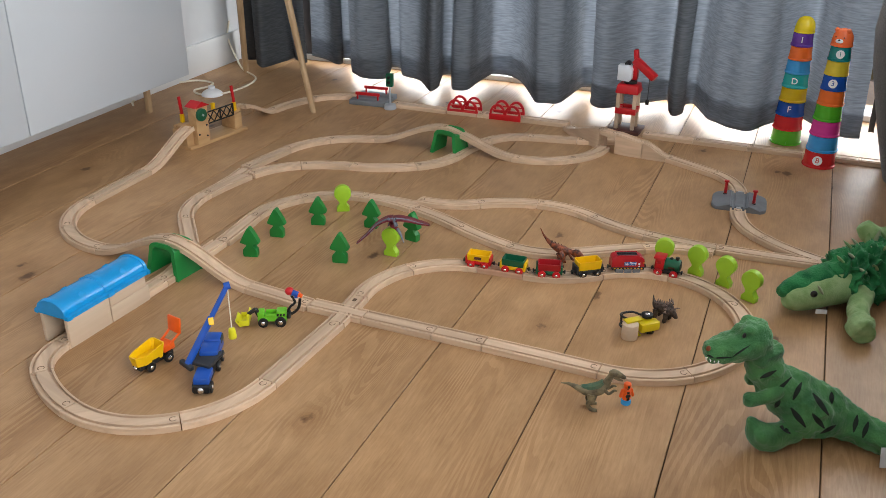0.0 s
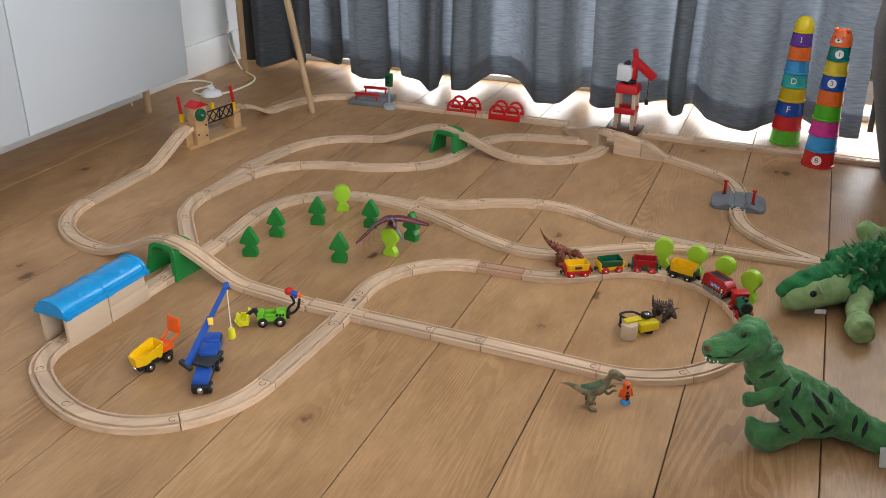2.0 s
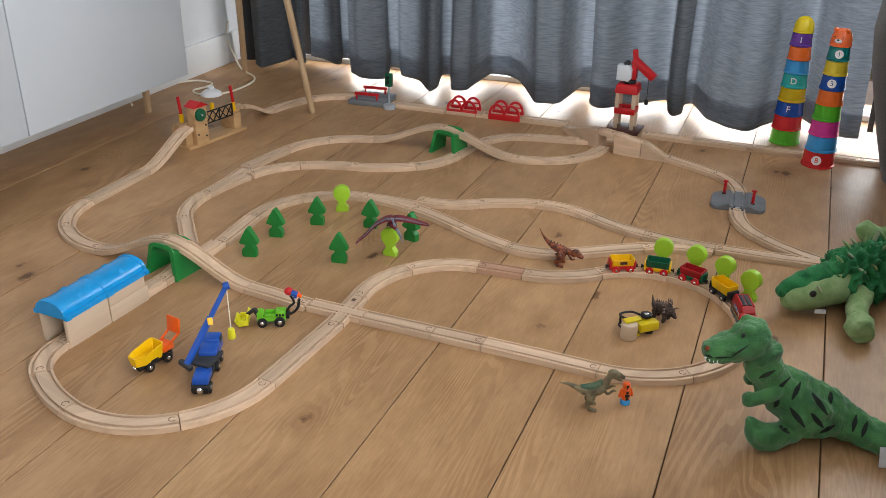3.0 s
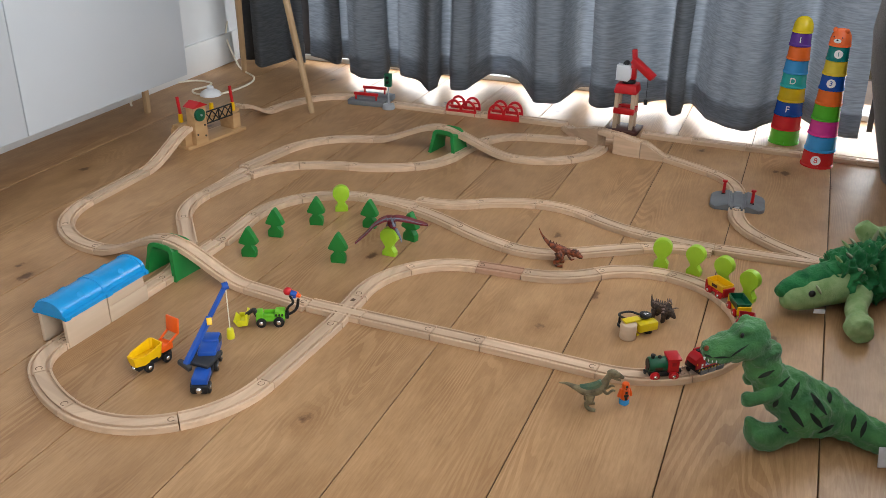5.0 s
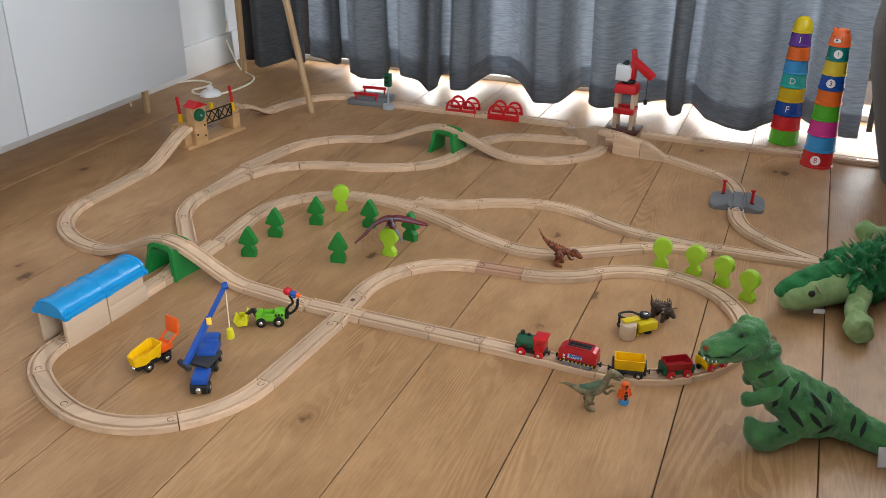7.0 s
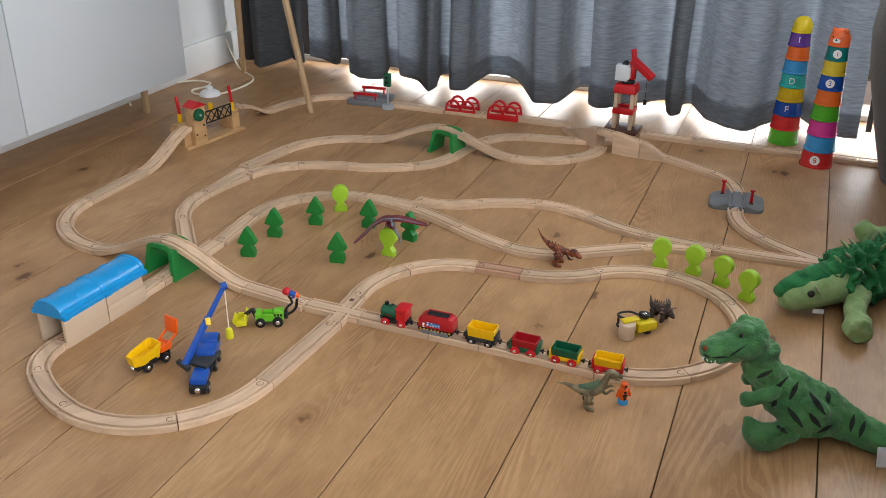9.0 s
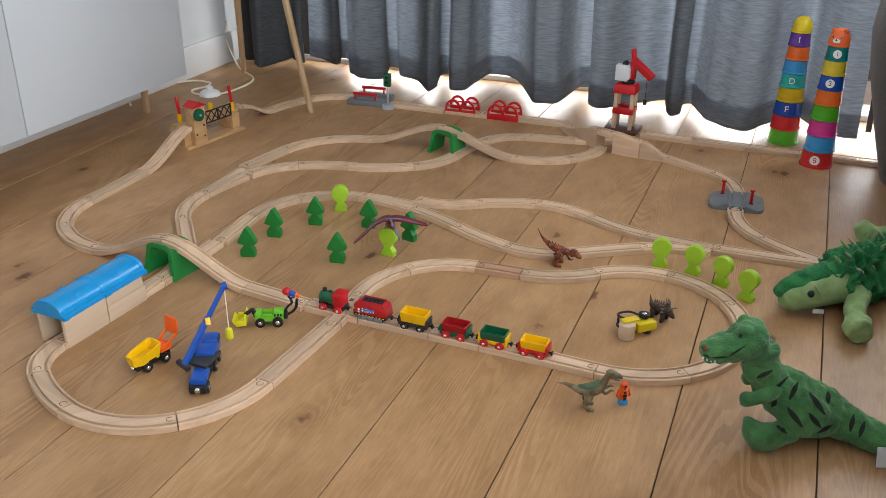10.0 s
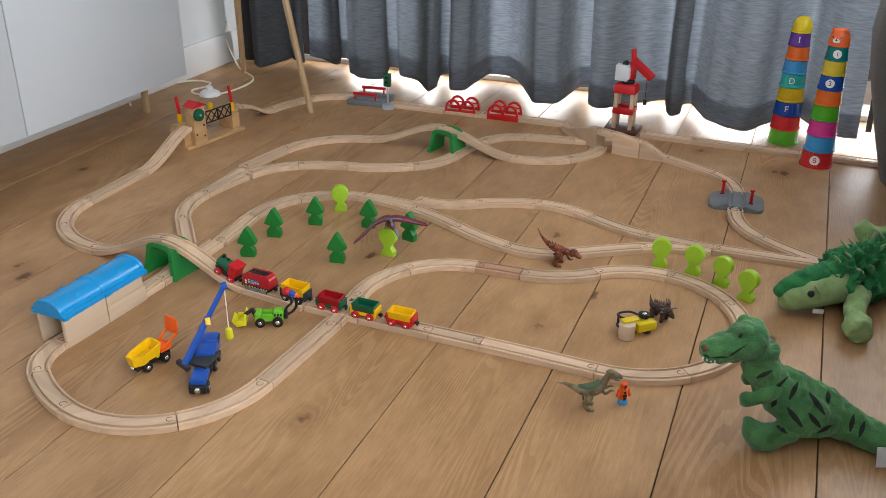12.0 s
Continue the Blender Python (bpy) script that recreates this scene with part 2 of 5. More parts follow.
def cyl(bm, r1, r2, h, m=None, seg=24, bev=0.0):
    r = bmesh.ops.create_cone(bm, cap_ends=True, segments=seg, radius1=r1, radius2=r2, depth=h)
    verts = r["verts"]
    if bev:
        edges = [e for e in {e for v in verts for e in v.link_edges} if abs(e.verts[0].co.z - e.verts[1].co.z) < 1e-7]
        out = bmesh.ops.bevel(bm, geom=edges, offset=bev, segments=2, affect="EDGES", profile=0.5)
        verts = list({v for f in out["faces"] for v in f.verts} | {v for v in verts if v.is_valid})
    if m:
        bmesh.ops.transform(bm, matrix=m, verts=verts)
    return bm


def ball(bm, m, sx, sy=None, sz=None, u=16, v=10):
    sy, sz = sy or sx, sz or sx
    bmesh.ops.create_uvsphere(bm, u_segments=u, v_segments=v, radius=1.0, matrix=m @ Matrix.Diagonal((sx, sy, sz, 1)))
    return bm


def prism(bm, pts, depth, m=None, bev=0.0):
    """Outline in x, y, thick along z from 0."""
    low = [bm.verts.new((x, y, 0)) for x, y in pts]
    top = [bm.verts.new((x, y, depth)) for x, y in pts]
    fs = [bm.faces.new(low[::-1]), bm.faces.new(top)]
    k = len(pts)
    for i in range(k):
        fs.append(bm.faces.new((low[i], low[(i + 1) % k], top[(i + 1) % k], top[i])))
    verts = low + top
    if bev:
        edges = [e for f in fs[:2] for e in f.edges]
        out = bmesh.ops.bevel(bm, geom=edges, offset=bev, segments=2, affect="EDGES", profile=0.5)
        verts = list({v for f in out["faces"] for v in f.verts} | {v for v in verts if v.is_valid})
    if m:
        bmesh.ops.transform(bm, matrix=m, verts=verts)
    return bm


def loft(bm, rings, closed_section=True, caps=True):
    """Skin through rings of equally many points."""
    vs = [[bm.verts.new(q) for q in ring] for ring in rings]
    k = len(vs[0])
    for a, b in zip(vs, vs[1:]):
        for i in range(k if closed_section else k - 1):
            j = (i + 1) % k
            bm.faces.new((a[i], a[j], b[j], b[i]))
    if caps and closed_section:
        bm.faces.new(vs[0][::-1])
        bm.faces.new(vs[-1])
    return bm


def smooth_points(pts, n=6):
    """Catmull-Rom through points (any dimension)."""
    P = [np.array(q, float) for q in pts]
    P = [2 * P[0] - P[1]] + P + [2 * P[-1] - P[-2]]
    out = []
    for i in range(1, len(P) - 2):
        for j in range(n):
            t = j / n
            a, b, c, d = P[i - 1:i + 3]
            out.append(0.5 * (2 * b + (c - a) * t + (2 * a - 5 * b + 4 * c - d) * t * t + (3 * b - a - 3 * c + d) * t ** 3))
    out.append(P[-2])
    return out


def tube(bm, pts, r, seg=10, n=5, flat=1.0):
    """Round bar through points (x, y, z[, radius])."""
    P = smooth_points([(*q, r) if len(q) == 3 else q for q in pts], n)
    rings, side = [], None
    for i, q in enumerate(P):
        d = Vector(P[min(i + 1, len(P) - 1)][:3] - P[max(i - 1, 0)][:3]).normalized()
        side = (Vector((0, 0, 1)).cross(d) if side is None and abs(d.z) < 0.95 else (side or Vector((1, 0, 0))))
        side = (side - d * side.dot(d)).normalized()
        up = d.cross(side)
        c = Vector(q[:3])
        rad = max(q[3], 1e-4)
        rings.append([c + side * (rad * math.cos(a)) + up * (rad * flat * math.sin(a)) for a in [2 * math.pi * k / seg for k in range(seg)]])
    return loft(bm, rings)


def skin(ob, voxel, rounds=4):
    """Melt overlapping forms into one soft body."""
    rm = ob.modifiers.new("melt", "REMESH")
    rm.mode, rm.voxel_size, rm.use_smooth_shade = "VOXEL", voxel, True
    sm = ob.modifiers.new("soften", "SMOOTH")
    sm.factor, sm.iterations = 0.5, rounds
    return ob


def words(name, text, size, mat, parent, m, depth=0.0003):
    cu = bpy.data.curves.new(name, "FONT")
    cu.body, cu.size, cu.extrude, cu.align_x, cu.align_y = text, size, depth, "CENTER", "CENTER"
    ob0 = bpy.data.objects.new(name, cu)
    me = bpy.data.meshes.new_from_object(ob0)
    bpy.data.objects.remove(ob0)
    me.materials.clear()
    me.materials.append(mat)
    ob = new(name, me)
    ob.parent = parent
    ob.matrix_basis = m
    return ob


# ---------------------------------------------------------------- the room
def structure(name, bm, mat, label, m=None, category=""):
    ob = part(name, bm, mat)
    ob.matrix_basis = m or ROOM
    return tagged(ob, label, category, kind="structure")


def slab(u0, u1, v0, v1, z0, z1):
    bm = bmesh.new()
    return box(bm, u1 - u0, v1 - v0, z1 - z0, at((u0 + u1) / 2, (v0 + v1) / 2, (z0 + z1) / 2))


def build_room():
    structure("subfloor", slab(U_LEFT - 0.1, U_RIGHT + 0.1, V_FRONT - 0.1, V_BACK + 0.6, -0.08, -0.0055), GAP, "dark floor base under the oak boards")
    structure("wall_west", slab(U_LEFT - 0.12, U_LEFT, V_FRONT, V_BACK + 0.1, 0, CEIL), WHITE_WALL, "plain white plastered side wall behind the cabinet")
    # side wall with a high wide window
    bm = slab(U_RIGHT, U_RIGHT + 0.12, V_FRONT, -1.90, 0, CEIL)
    box(bm, 0.12, V_BACK + 0.1 - 1.20, CEIL, at(U_RIGHT + 0.06, (V_BACK + 0.1 + 1.20) / 2, CEIL / 2))
    box(bm, 0.12, 3.1, 0.82, at(U_RIGHT + 0.06, -0.35, 0.41))
    box(bm, 0.12, 3.1, CEIL - 2.38, at(U_RIGHT + 0.06, -0.35, (CEIL + 2.38) / 2))
    structure("wall_east", bm, WHITE_WALL, "white plastered side wall with a wide window")
    # garden side: window from floor to head height
    bm = slab(U_LEFT - 0.12, -1.84, V_BACK, V_BACK + 0.1, 0, CEIL)
    box(bm, 0.35, 0.1, CEIL, at(1.92, V_BACK + 0.05, CEIL / 2))
    box(bm, 3.585, 0.1, 0.25, at(-0.0475, V_BACK + 0.05, CEIL - 0.125))
    structure("wall_north", bm, WHITE_WALL, "white wall with a wide garden window")
    structure("wall_south", slab(U_LEFT - 0.12, U_RIGHT + 0.12, V_FRONT - 0.12, V_FRONT, 0, CEIL), WHITE_WALL, "plain white plastered end wall")
    structure("ceiling", slab(U_LEFT - 0.12, U_RIGHT + 0.12, V_FRONT - 0.12, V_BACK + 0.1, CEIL, CEIL + 0.1), WHITE_WALL, "plain white ceiling")
    bm = bmesh.new()
    box(bm, 0.014, 2.9, 0.115, at(U_LEFT + 0.007, V_BACK - 1.45, 0.0575), 0.003)
    structure("baseboard", bm, WHITE_TRIM, "tall white painted skirting board")
    # door-window frame and sill behind the curtain
    win = thing("window_1", room(0, V_BACK + 0.05), "wide floor length garden window with grey frame", "window", kind="structure")
    for u in (-1.81, 0.35, 1.7):
        part("window_frame", box(bmesh.new(), 0.06, 0.06, 2.3, at(u, 0, 1.15), 0.004), GLASS_FRAME, win)
    part("window_sill", box(bmesh.new(), 3.55, 0.09, 0.02, at(-0.05, 0, 0.01), 0.003), WHITE_TRIM, win)


def build_floor():
    floor = thing("floor", room(0, 0), "brushed oak floor of wide long boards", "floor", kind="structure")
    W0, BW, gap = -0.9725, 0.21976, 0.0022
    for i in range(-6, 15):
        u0 = W0 + i * BW
        ends = [V_FRONT - 0.05]
        stops = [-1.1 + (i * 0.93) % 0.9, V_BACK + 0.55]
        for stop in stops:
            v0, v1 = ends[-1], stop
            bm = bmesh.new()
            box(bm, BW - gap, v1 - v0 - 0.0016, 0.005, None, 0.0007, 1)
            ob = part("floor_board", bm, OAK, floor)
            ob.matrix_basis = at(u0 + BW / 2, (v0 + v1) / 2, -0.0025)
            ends.append(v1)


build_room()
build_floor()


# ---------------------------------------------------------------- curtains
def fold_line(stops, step=0.006, soft=5):
    """Even points along the folds through (u, v), with rounded turns; also how far each lies before or behind its neighbours."""
    P = np.array(stops, float)
    d = np.concatenate([[0], np.cumsum(np.hypot(*np.diff(P, axis=0).T))])
    s = np.arange(0, d[-1], step)
    u, v = np.interp(s, d, P[:, 0]), np.interp(s, d, P[:, 1])

    def even(q, w):
        return np.convolve(np.pad(q, w // 2, "edge"), np.ones(w) / w, "valid")
    u, v = even(even(u, soft), soft), even(even(v, soft), soft)
    turn = -(v - even(v, 41)) * even(np.gradient(v) / step, 9)
    return np.stack([u, v, turn], 1)


def curtain(name, stops, mat, label, top=2.42, seed=1, hem=0.03, curl=0.16):
    """Cloth hung in deep folds whose flanks turn back behind the front of each fold."""
    line = fold_line(stops)
    rng = random.Random(seed)
    bm = bmesh.new()
    vm = line[:, 1].mean()
    ph = rng.uniform(0, 6)
    rings = []
    for k in range(22):
        f = k / 21
        ring = []
        for u, v, turn in line:
            z = hem + (top - hem) * (f ** 1.6)
            ripple = 0.0025 * math.sin(u * 61 + ph + 2.5 * f) + 0.005 * math.sin(u * 27 + 3 * f + ph) + 0.002 * math.sin(u * 113 - 5 * f)
            sway = 0.008 * math.sin(5.5 * f + u * 9 + ph) * min(1.0, f * 3)
            ring.append((u + curl * turn * min(1.0, f * 4) + sway, min(vm + (v - vm) * (1 - 0.2 * f) + ripple * (0.4 + f), 3.088), z))
        rings.append(ring)
    loft(bm, rings, closed_section=False)
    ob = part(name, bm, mat, angle=180)
    ob.matrix_basis = ROOM
    so = ob.modifiers.new("cloth", "SOLIDIFY")
    so.thickness = 0.002
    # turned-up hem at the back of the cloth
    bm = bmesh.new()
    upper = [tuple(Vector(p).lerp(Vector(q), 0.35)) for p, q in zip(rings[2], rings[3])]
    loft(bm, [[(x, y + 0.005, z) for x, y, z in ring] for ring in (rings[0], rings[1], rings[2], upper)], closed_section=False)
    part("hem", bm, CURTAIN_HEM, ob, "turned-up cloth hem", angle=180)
    return tagged(ob, label, "curtain", "window curtains")


def build_curtains():
    curtain("curtain", [(-1.898, 2.875), (-1.869, 2.841), (-1.838, 2.819), (-1.826, 2.897), (-1.812, 2.969), (-1.819, 3.015), (-1.745, 2.942), (-1.728, 2.968)],
            CURTAIN, "charcoal grey linen curtain panel hanging just off the floor", seed=3)
    curtain("curtain", [(-1.773, 3.065), (-1.683, 3.026), (-1.603, 2.976), (-1.604, 3.004), (-1.644, 3.08), (-1.61, 3.085), (-1.507, 2.893), (-1.445, 2.843), (-1.379, 2.847), (-1.359, 2.881), (-1.415, 3.031), (-1.374, 3.031),
                        (-1.324, 2.93), (-1.237, 2.892), (-1.151, 2.773), (-1.149, 2.835), (-1.199, 3.001), (-1.175, 3.029), (-1.09, 2.822), (-1.045, 2.834), (-1.047, 2.934), (-1.044, 3.009), (-1.041, 3.075),
                        (-1.028, 3.085), (-0.966, 3.08), (-0.913, 3.034), (-0.88, 2.975), (-0.835, 2.887), (-0.785, 2.786), (-0.716, 2.809), (-0.707, 2.898), (-0.702, 2.99), (-0.696, 3.047), (-0.65, 3.05)],
            CURTAIN, "grey linen curtain with deep folds hanging before the window", seed=5)
    curtain("curtain", [(-0.66, 3.03), (-0.640, 2.95), (-0.622, 2.863), (-0.605, 2.829), (-0.579, 2.813), (-0.543, 2.842), (-0.5, 2.902), (-0.444, 2.948), (-0.394, 3.005), (-0.368, 2.864), (-0.349, 2.82), (-0.326, 2.856), (-0.335, 2.974),
                        (-0.308, 2.992), (-0.276, 2.911), (-0.245, 2.833), (-0.182, 2.774), (-0.123, 2.752), (-0.101, 2.78), (-0.08, 2.836), (-0.055, 2.878), (-0.005, 2.956), (0.02, 2.979), (0.058, 2.908), (0.097, 2.841),
                        (0.138, 2.813), (0.178, 2.807), (0.20, 2.815)],
            CURTAIN, "grey linen curtain panel with a loose inner edge", seed=8)
    # fold in the corner, its shade painted as dark cloth
    curtain("curtain", [(-2.04, 2.98), (-1.99, 2.97), (-1.95, 3.0), (-1.90, 2.99)], CURTAIN_DARK, "curtain edge coloured dark for the shade in the corner by the wall", seed=4, hem=0.012)
    curtain("curtain", [(0.212, 2.885), (0.226, 2.900), (0.240, 2.885)], CURTAIN_DARK, "narrow dark upright strip in the window opening", seed=9)


# ---------------------------------------------------------------- wooden railway
TRACK_W = 0.955
SECTION = [(w * TRACK_W, h) for w, h in [(-0.02, 0), (-0.02, 0.0107), (-0.0187, 0.012), (-0.0158, 0.012), (-0.0156, 0.0072), (-0.0102, 0.0072), (-0.0100, 0.012), (0.0100, 0.012), (0.0102, 0.0072), (0.0156, 0.0072), (0.0158, 0.012),
           (0.0187, 0.012), (0.02, 0.0107), (0.02, 0)]]


def along(length, turn, s):
    """Place on an arc that starts at the origin along +x."""
    if abs(turn) < 1e-4:
        return s, 0.0, 0.0
    r = length / turn
    a = turn * s / length
    return r * math.sin(a), r * (1 - math.cos(a)), a


def ease(a, b, f):
    return a + (b - a) * f * f * (3 - 2 * f)


def rail_mesh(bm, length, turn=0.0, z0=0.0, z1=0.0, drop=0.0, solid=False):
    turn = radians(turn)
    steps = max(2, int(abs(turn) / 0.07) + (14 if z0 != z1 else 1))
    rings = []
    for i in range(steps + 1):
        s = 0.0009 + (length - 0.0018) * i / steps
        x, y, a = along(length, turn, s)
        z = ease(z0, z1, s / length)
        rings.append([(x - w * math.sin(a), y + w * math.cos(a), (0 if solid and h == 0 else z + h - drop)) for w, h in SECTION])
    loft(bm, rings)
    return bm


def slot_mark(bm, length, turn, z):
    """The rounded socket that holds the neighbour's peg: a thin raised ring coloured like its shaded gap."""
    ring = [(0.0105 + 0.0062 * math.cos(a), 0.0062 * math.sin(a)) for a in [radians(d) for d in range(-140, 141, 20)]]
    inner = [(0.0105 + 0.0050 * math.cos(a), 0.0050 * math.sin(a)) for a in [radians(d) for d in range(140, -141, -20)]]
    prism(bm, ring + inner, 0.0004, at(0, 0, z + 0.0119))
    return bm


def go(p, length, turn):
    x, y, a = along(length, radians(turn), length)
    h = radians(p[2])
    return (p[0] + x * math.cos(h) - y * math.sin(h), p[1] + x * math.sin(h) + y * math.cos(h), p[2] + turn)


def rail(p, length, turn=0.0, z0=0.0, z1=0.0, mat=None, kind="", lift=0.0, solid=False):
    """One piece of track from the place p = (x, y, heading); gives the place at its end."""
    name = "ascending_track" if z0 != z1 else ("curved_track" if abs(turn) > 15 else "straight_track")
    what = {"ascending_track": "beech wood ramp track rising to a bridge", "curved_track": "curved beech wood toy train track", "straight_track": "straight beech wood toy train track"}[name]
    t = thing(name, pose(p[0], p[1], lift, 0, 0, p[2]), kind or what, "toy track", "wooden train tracks")
    part("rail", rail_mesh(bmesh.new(), length, turn, z0, z1, solid=solid), mat or BEECH, t)
    part("socket", slot_mark(bmesh.new(), length, turn, z0), SOCKET, t, "round peg socket, gap shade in its colour")
    return go(p, length, turn)


def route(p, pieces):
    for piece in pieces:
        p = rail(p, *piece[:2], **(piece[2] if len(piece) > 2 else {}))
    return p


def switch(p, length, turn_a, length_b, turn_b, label):
    t = thing("track_switch", pose(p[0], p[1], 0, 0, 0, p[2]), label, "toy track", "wooden train tracks")
    part("main_rail", rail_mesh(bmesh.new(), length, turn_a), BEECH, t)
    part("branch_rail", rail_mesh(bmesh.new(), length_b, turn_b, drop=0.0005), BEECH, t)
    part("socket", slot_mark(bmesh.new(), length, turn_a, 0), SOCKET, t, "round peg socket, gap shade in its colour")
    return go(p, length, turn_a), go(p, length_b, turn_b)


LOOP = [(0.163, -45.6), (0.155, -47.8), (0.100, -2.7), (0.160, 42.3), (0.154, -49.7), (0.158, -48.5), (0.161, -44.4), (0.162, -42.5), (0.156, -41.9), (0.215, 2.2), (0.099, -0.1), (0.146, -0.1)]
LOOP_START = (-0.170, 1.592, 76.2)
BRIDGE_Z = 0.062


def build_tracks():
    p = LOOP_START
    for i, (l, a) in enumerate(LOOP):
        p = rail(p, l, a, mat=BEECH_RED if i == 2 else None, kind="short reddish wood toy track piece" if i == 2 else "")
    # crossing
    c = thing("track_crossing", pose(-0.206, 1.541, 0, 0, 0, 157.0), "small beech wood crossing of two tracks", "toy track", "wooden train tracks")
    ob = part("long_arm", rail_mesh(bmesh.new(), 0.118), BEECH, c)
    ob.matrix_basis = at(-0.059, 0, 0)
    ob = part("cross_arm", rail_mesh(bmesh.new(), 0.108, drop=0.0004), BEECH, c)
    ob.matrix_basis = at(-0.013, -0.061, 0, 0, 0, 93.7)
    part("maker_mark", prism(bmesh.new(), [(-0.004, 0), (0.004, 0), (0.004, 0.010), (-0.004, 0.010)], 0.0004, at(-0.014, -0.047, 0.0119)), GAP, c, "small dark stamped mark")
    # over the near tunnel to the far left, up to the lifting bridge
    route((-0.264, 1.561, 150.3), [(0.150, 1.4), (0.202, 2.8, dict(z0=0, z1=BRIDGE_Z)), (0.202, 2.6, dict(z0=BRIDGE_Z, z1=0)), (0.165, -42.9), (0.159, -44.3), (0.222, -0.4),
                                  (0.222, 6.0, dict(z0=0, z1=0.055))])
    # left loop into the engine shed and on through the tunnel
    p = route((-0.206, 1.490, -114.9), [(0.221, -0.2), (0.164, -44.9), (0.1964, -58.1), (0.1319, -22.2), (0.0999, -53.9)])
    p = route(p, [(0.145, 0.1), (0.125, 0.0)])
    straight, left = switch(p, 0.206, 4.0, 0.180, 43.0, "beech wood switch track under the ramp bridge")
    # north branch
    q = route((-0.566, 1.830, 109.0), [(0.146, -0.3), (0.163, -44.1)])
    a, b = switch(q, 0.155, -10.0, 0.190, 11.0, "pale beech wood switch track with two arms")
    # rear line over the second tunnel
    p = route((-0.541, 2.318, 62.0), [(0.172, -3.4), (0.147, -36.9), (0.141, -33.0), (0.205, -12.0, dict(z0=0, z1=0.058)), (0.226, -2.5, dict(z0=0.058, z1=0)), (0.160, 46.5), (0.155, 45.5)])
    # front line of the rear pair, through the second tunnel
    route((-0.519, 2.266, 54.0), [(0.150, -43.0), (0.141, -24.1), (0.176, 28.1), (0.147, 46.7), (0.155, -13.9), (0.142, -57.5), (0.145, -2.2), (0.150, 34.0)])
    # middle line
    m = route((-0.499, 1.844, 72.7), [(0.148, 1.1), (0.159, -44.7), (0.157, -45.9)])
    a, b = switch(m, 0.149, -10.0, 0.155, -26.0, "beech wood switch track behind the toy trees")
    route((-0.065, 2.103, -28.6), [(0.153, 42.6), (0.148, -26.0), (0.150, -40.8), (0.150, 20.0), (0.160, 12.0), (0.265, 4.0)])
    route((-0.076, 2.052, -38.0), [(0.153, -12.9), (0.152, 12.4), (0.151, 51.0), (0.163, -3.0), (0.157, -35.0, dict(lift=-0.0006))])
    # right-hand line with the level crossing
    route((0.626, 2.432, -47.5), [(0.153, -4.5), (0.157, -53.2)])
    route((0.719, 2.056, -110.3), [(0.163, 45.6), (0.165, 24.0, dict(lift=0.0004))])
    # line along the window
    route((-0.175, 2.935, -21.0), [(0.195, 0.3)])
    route((0.010, 2.868, -19.5), [(0.100, 0), (0.020, 0), (0.100, 0), (0.013, 0), (0.165, -2.0)])
    route((0.600, 2.642, -22.3), [(0.150, 1.0), (0.155, 0.0), (0.150, 0.5), (0.150, 0.0), (0.150, 0.0)])
    # down from the lifting bridge to the window line
    route((-0.630, 2.708, 67.0), [(0.155, -4.0, dict(z0=0.055, z1=0.0015)), (0.180, -26.0), (0.150, -48.0)])


build_curtains()
build_tracks()


# ---------------------------------------------------------------- the train
def wheel_pair(parent, x, r, mat, gauge=0.030):
    ax = new("wheelset")
    ax.parent = parent
    ax.matrix_basis = at(x, 0, r + 0.009)
    part("axle", cyl(bmesh.new(), 0.0016, 0.0016, gauge, at(0, 0, 0, 90, 0, 0), 10), CHROME, ax)
    for sgn in (-1, 1):
        bm = bmesh.new()
        cyl(bm, r, r, 0.0045, at(0, sgn * gauge / 2, 0, 90, 0, 0), 24, 0.0008)
        cyl(bm, r * 0.72, r * 0.62, 0.002, at(0, sgn * (gauge / 2 + 0.003), 0, 90 if sgn < 0 else -90, 0, 0), 20)
        part("wheel", bm, mat, ax)
        bm = bmesh.new()
        ball(bm, at(0, sgn * (gauge / 2 + 0.0034), 0), r * 0.42, 0.0022, r * 0.42, 12, 8)
        part("hub", bm, CHROME, ax, "domed steel wheel hub")
    return ax


def coupler(parent, x, sgn):
    bm = bmesh.new()
    cyl(bm, 0.0022, 0.0022, 0.006, at(x + sgn * 0.002, 0, 0.0205, 0, 90, 0), 10)
    cyl(bm, 0.0048, 0.0048, 0.003, at(x + sgn * 0.0055, 0, 0.0205, 0, 90, 0), 16, 0.0006)
    part("magnet_coupler", bm, BLACK, parent, "round black magnet coupler")


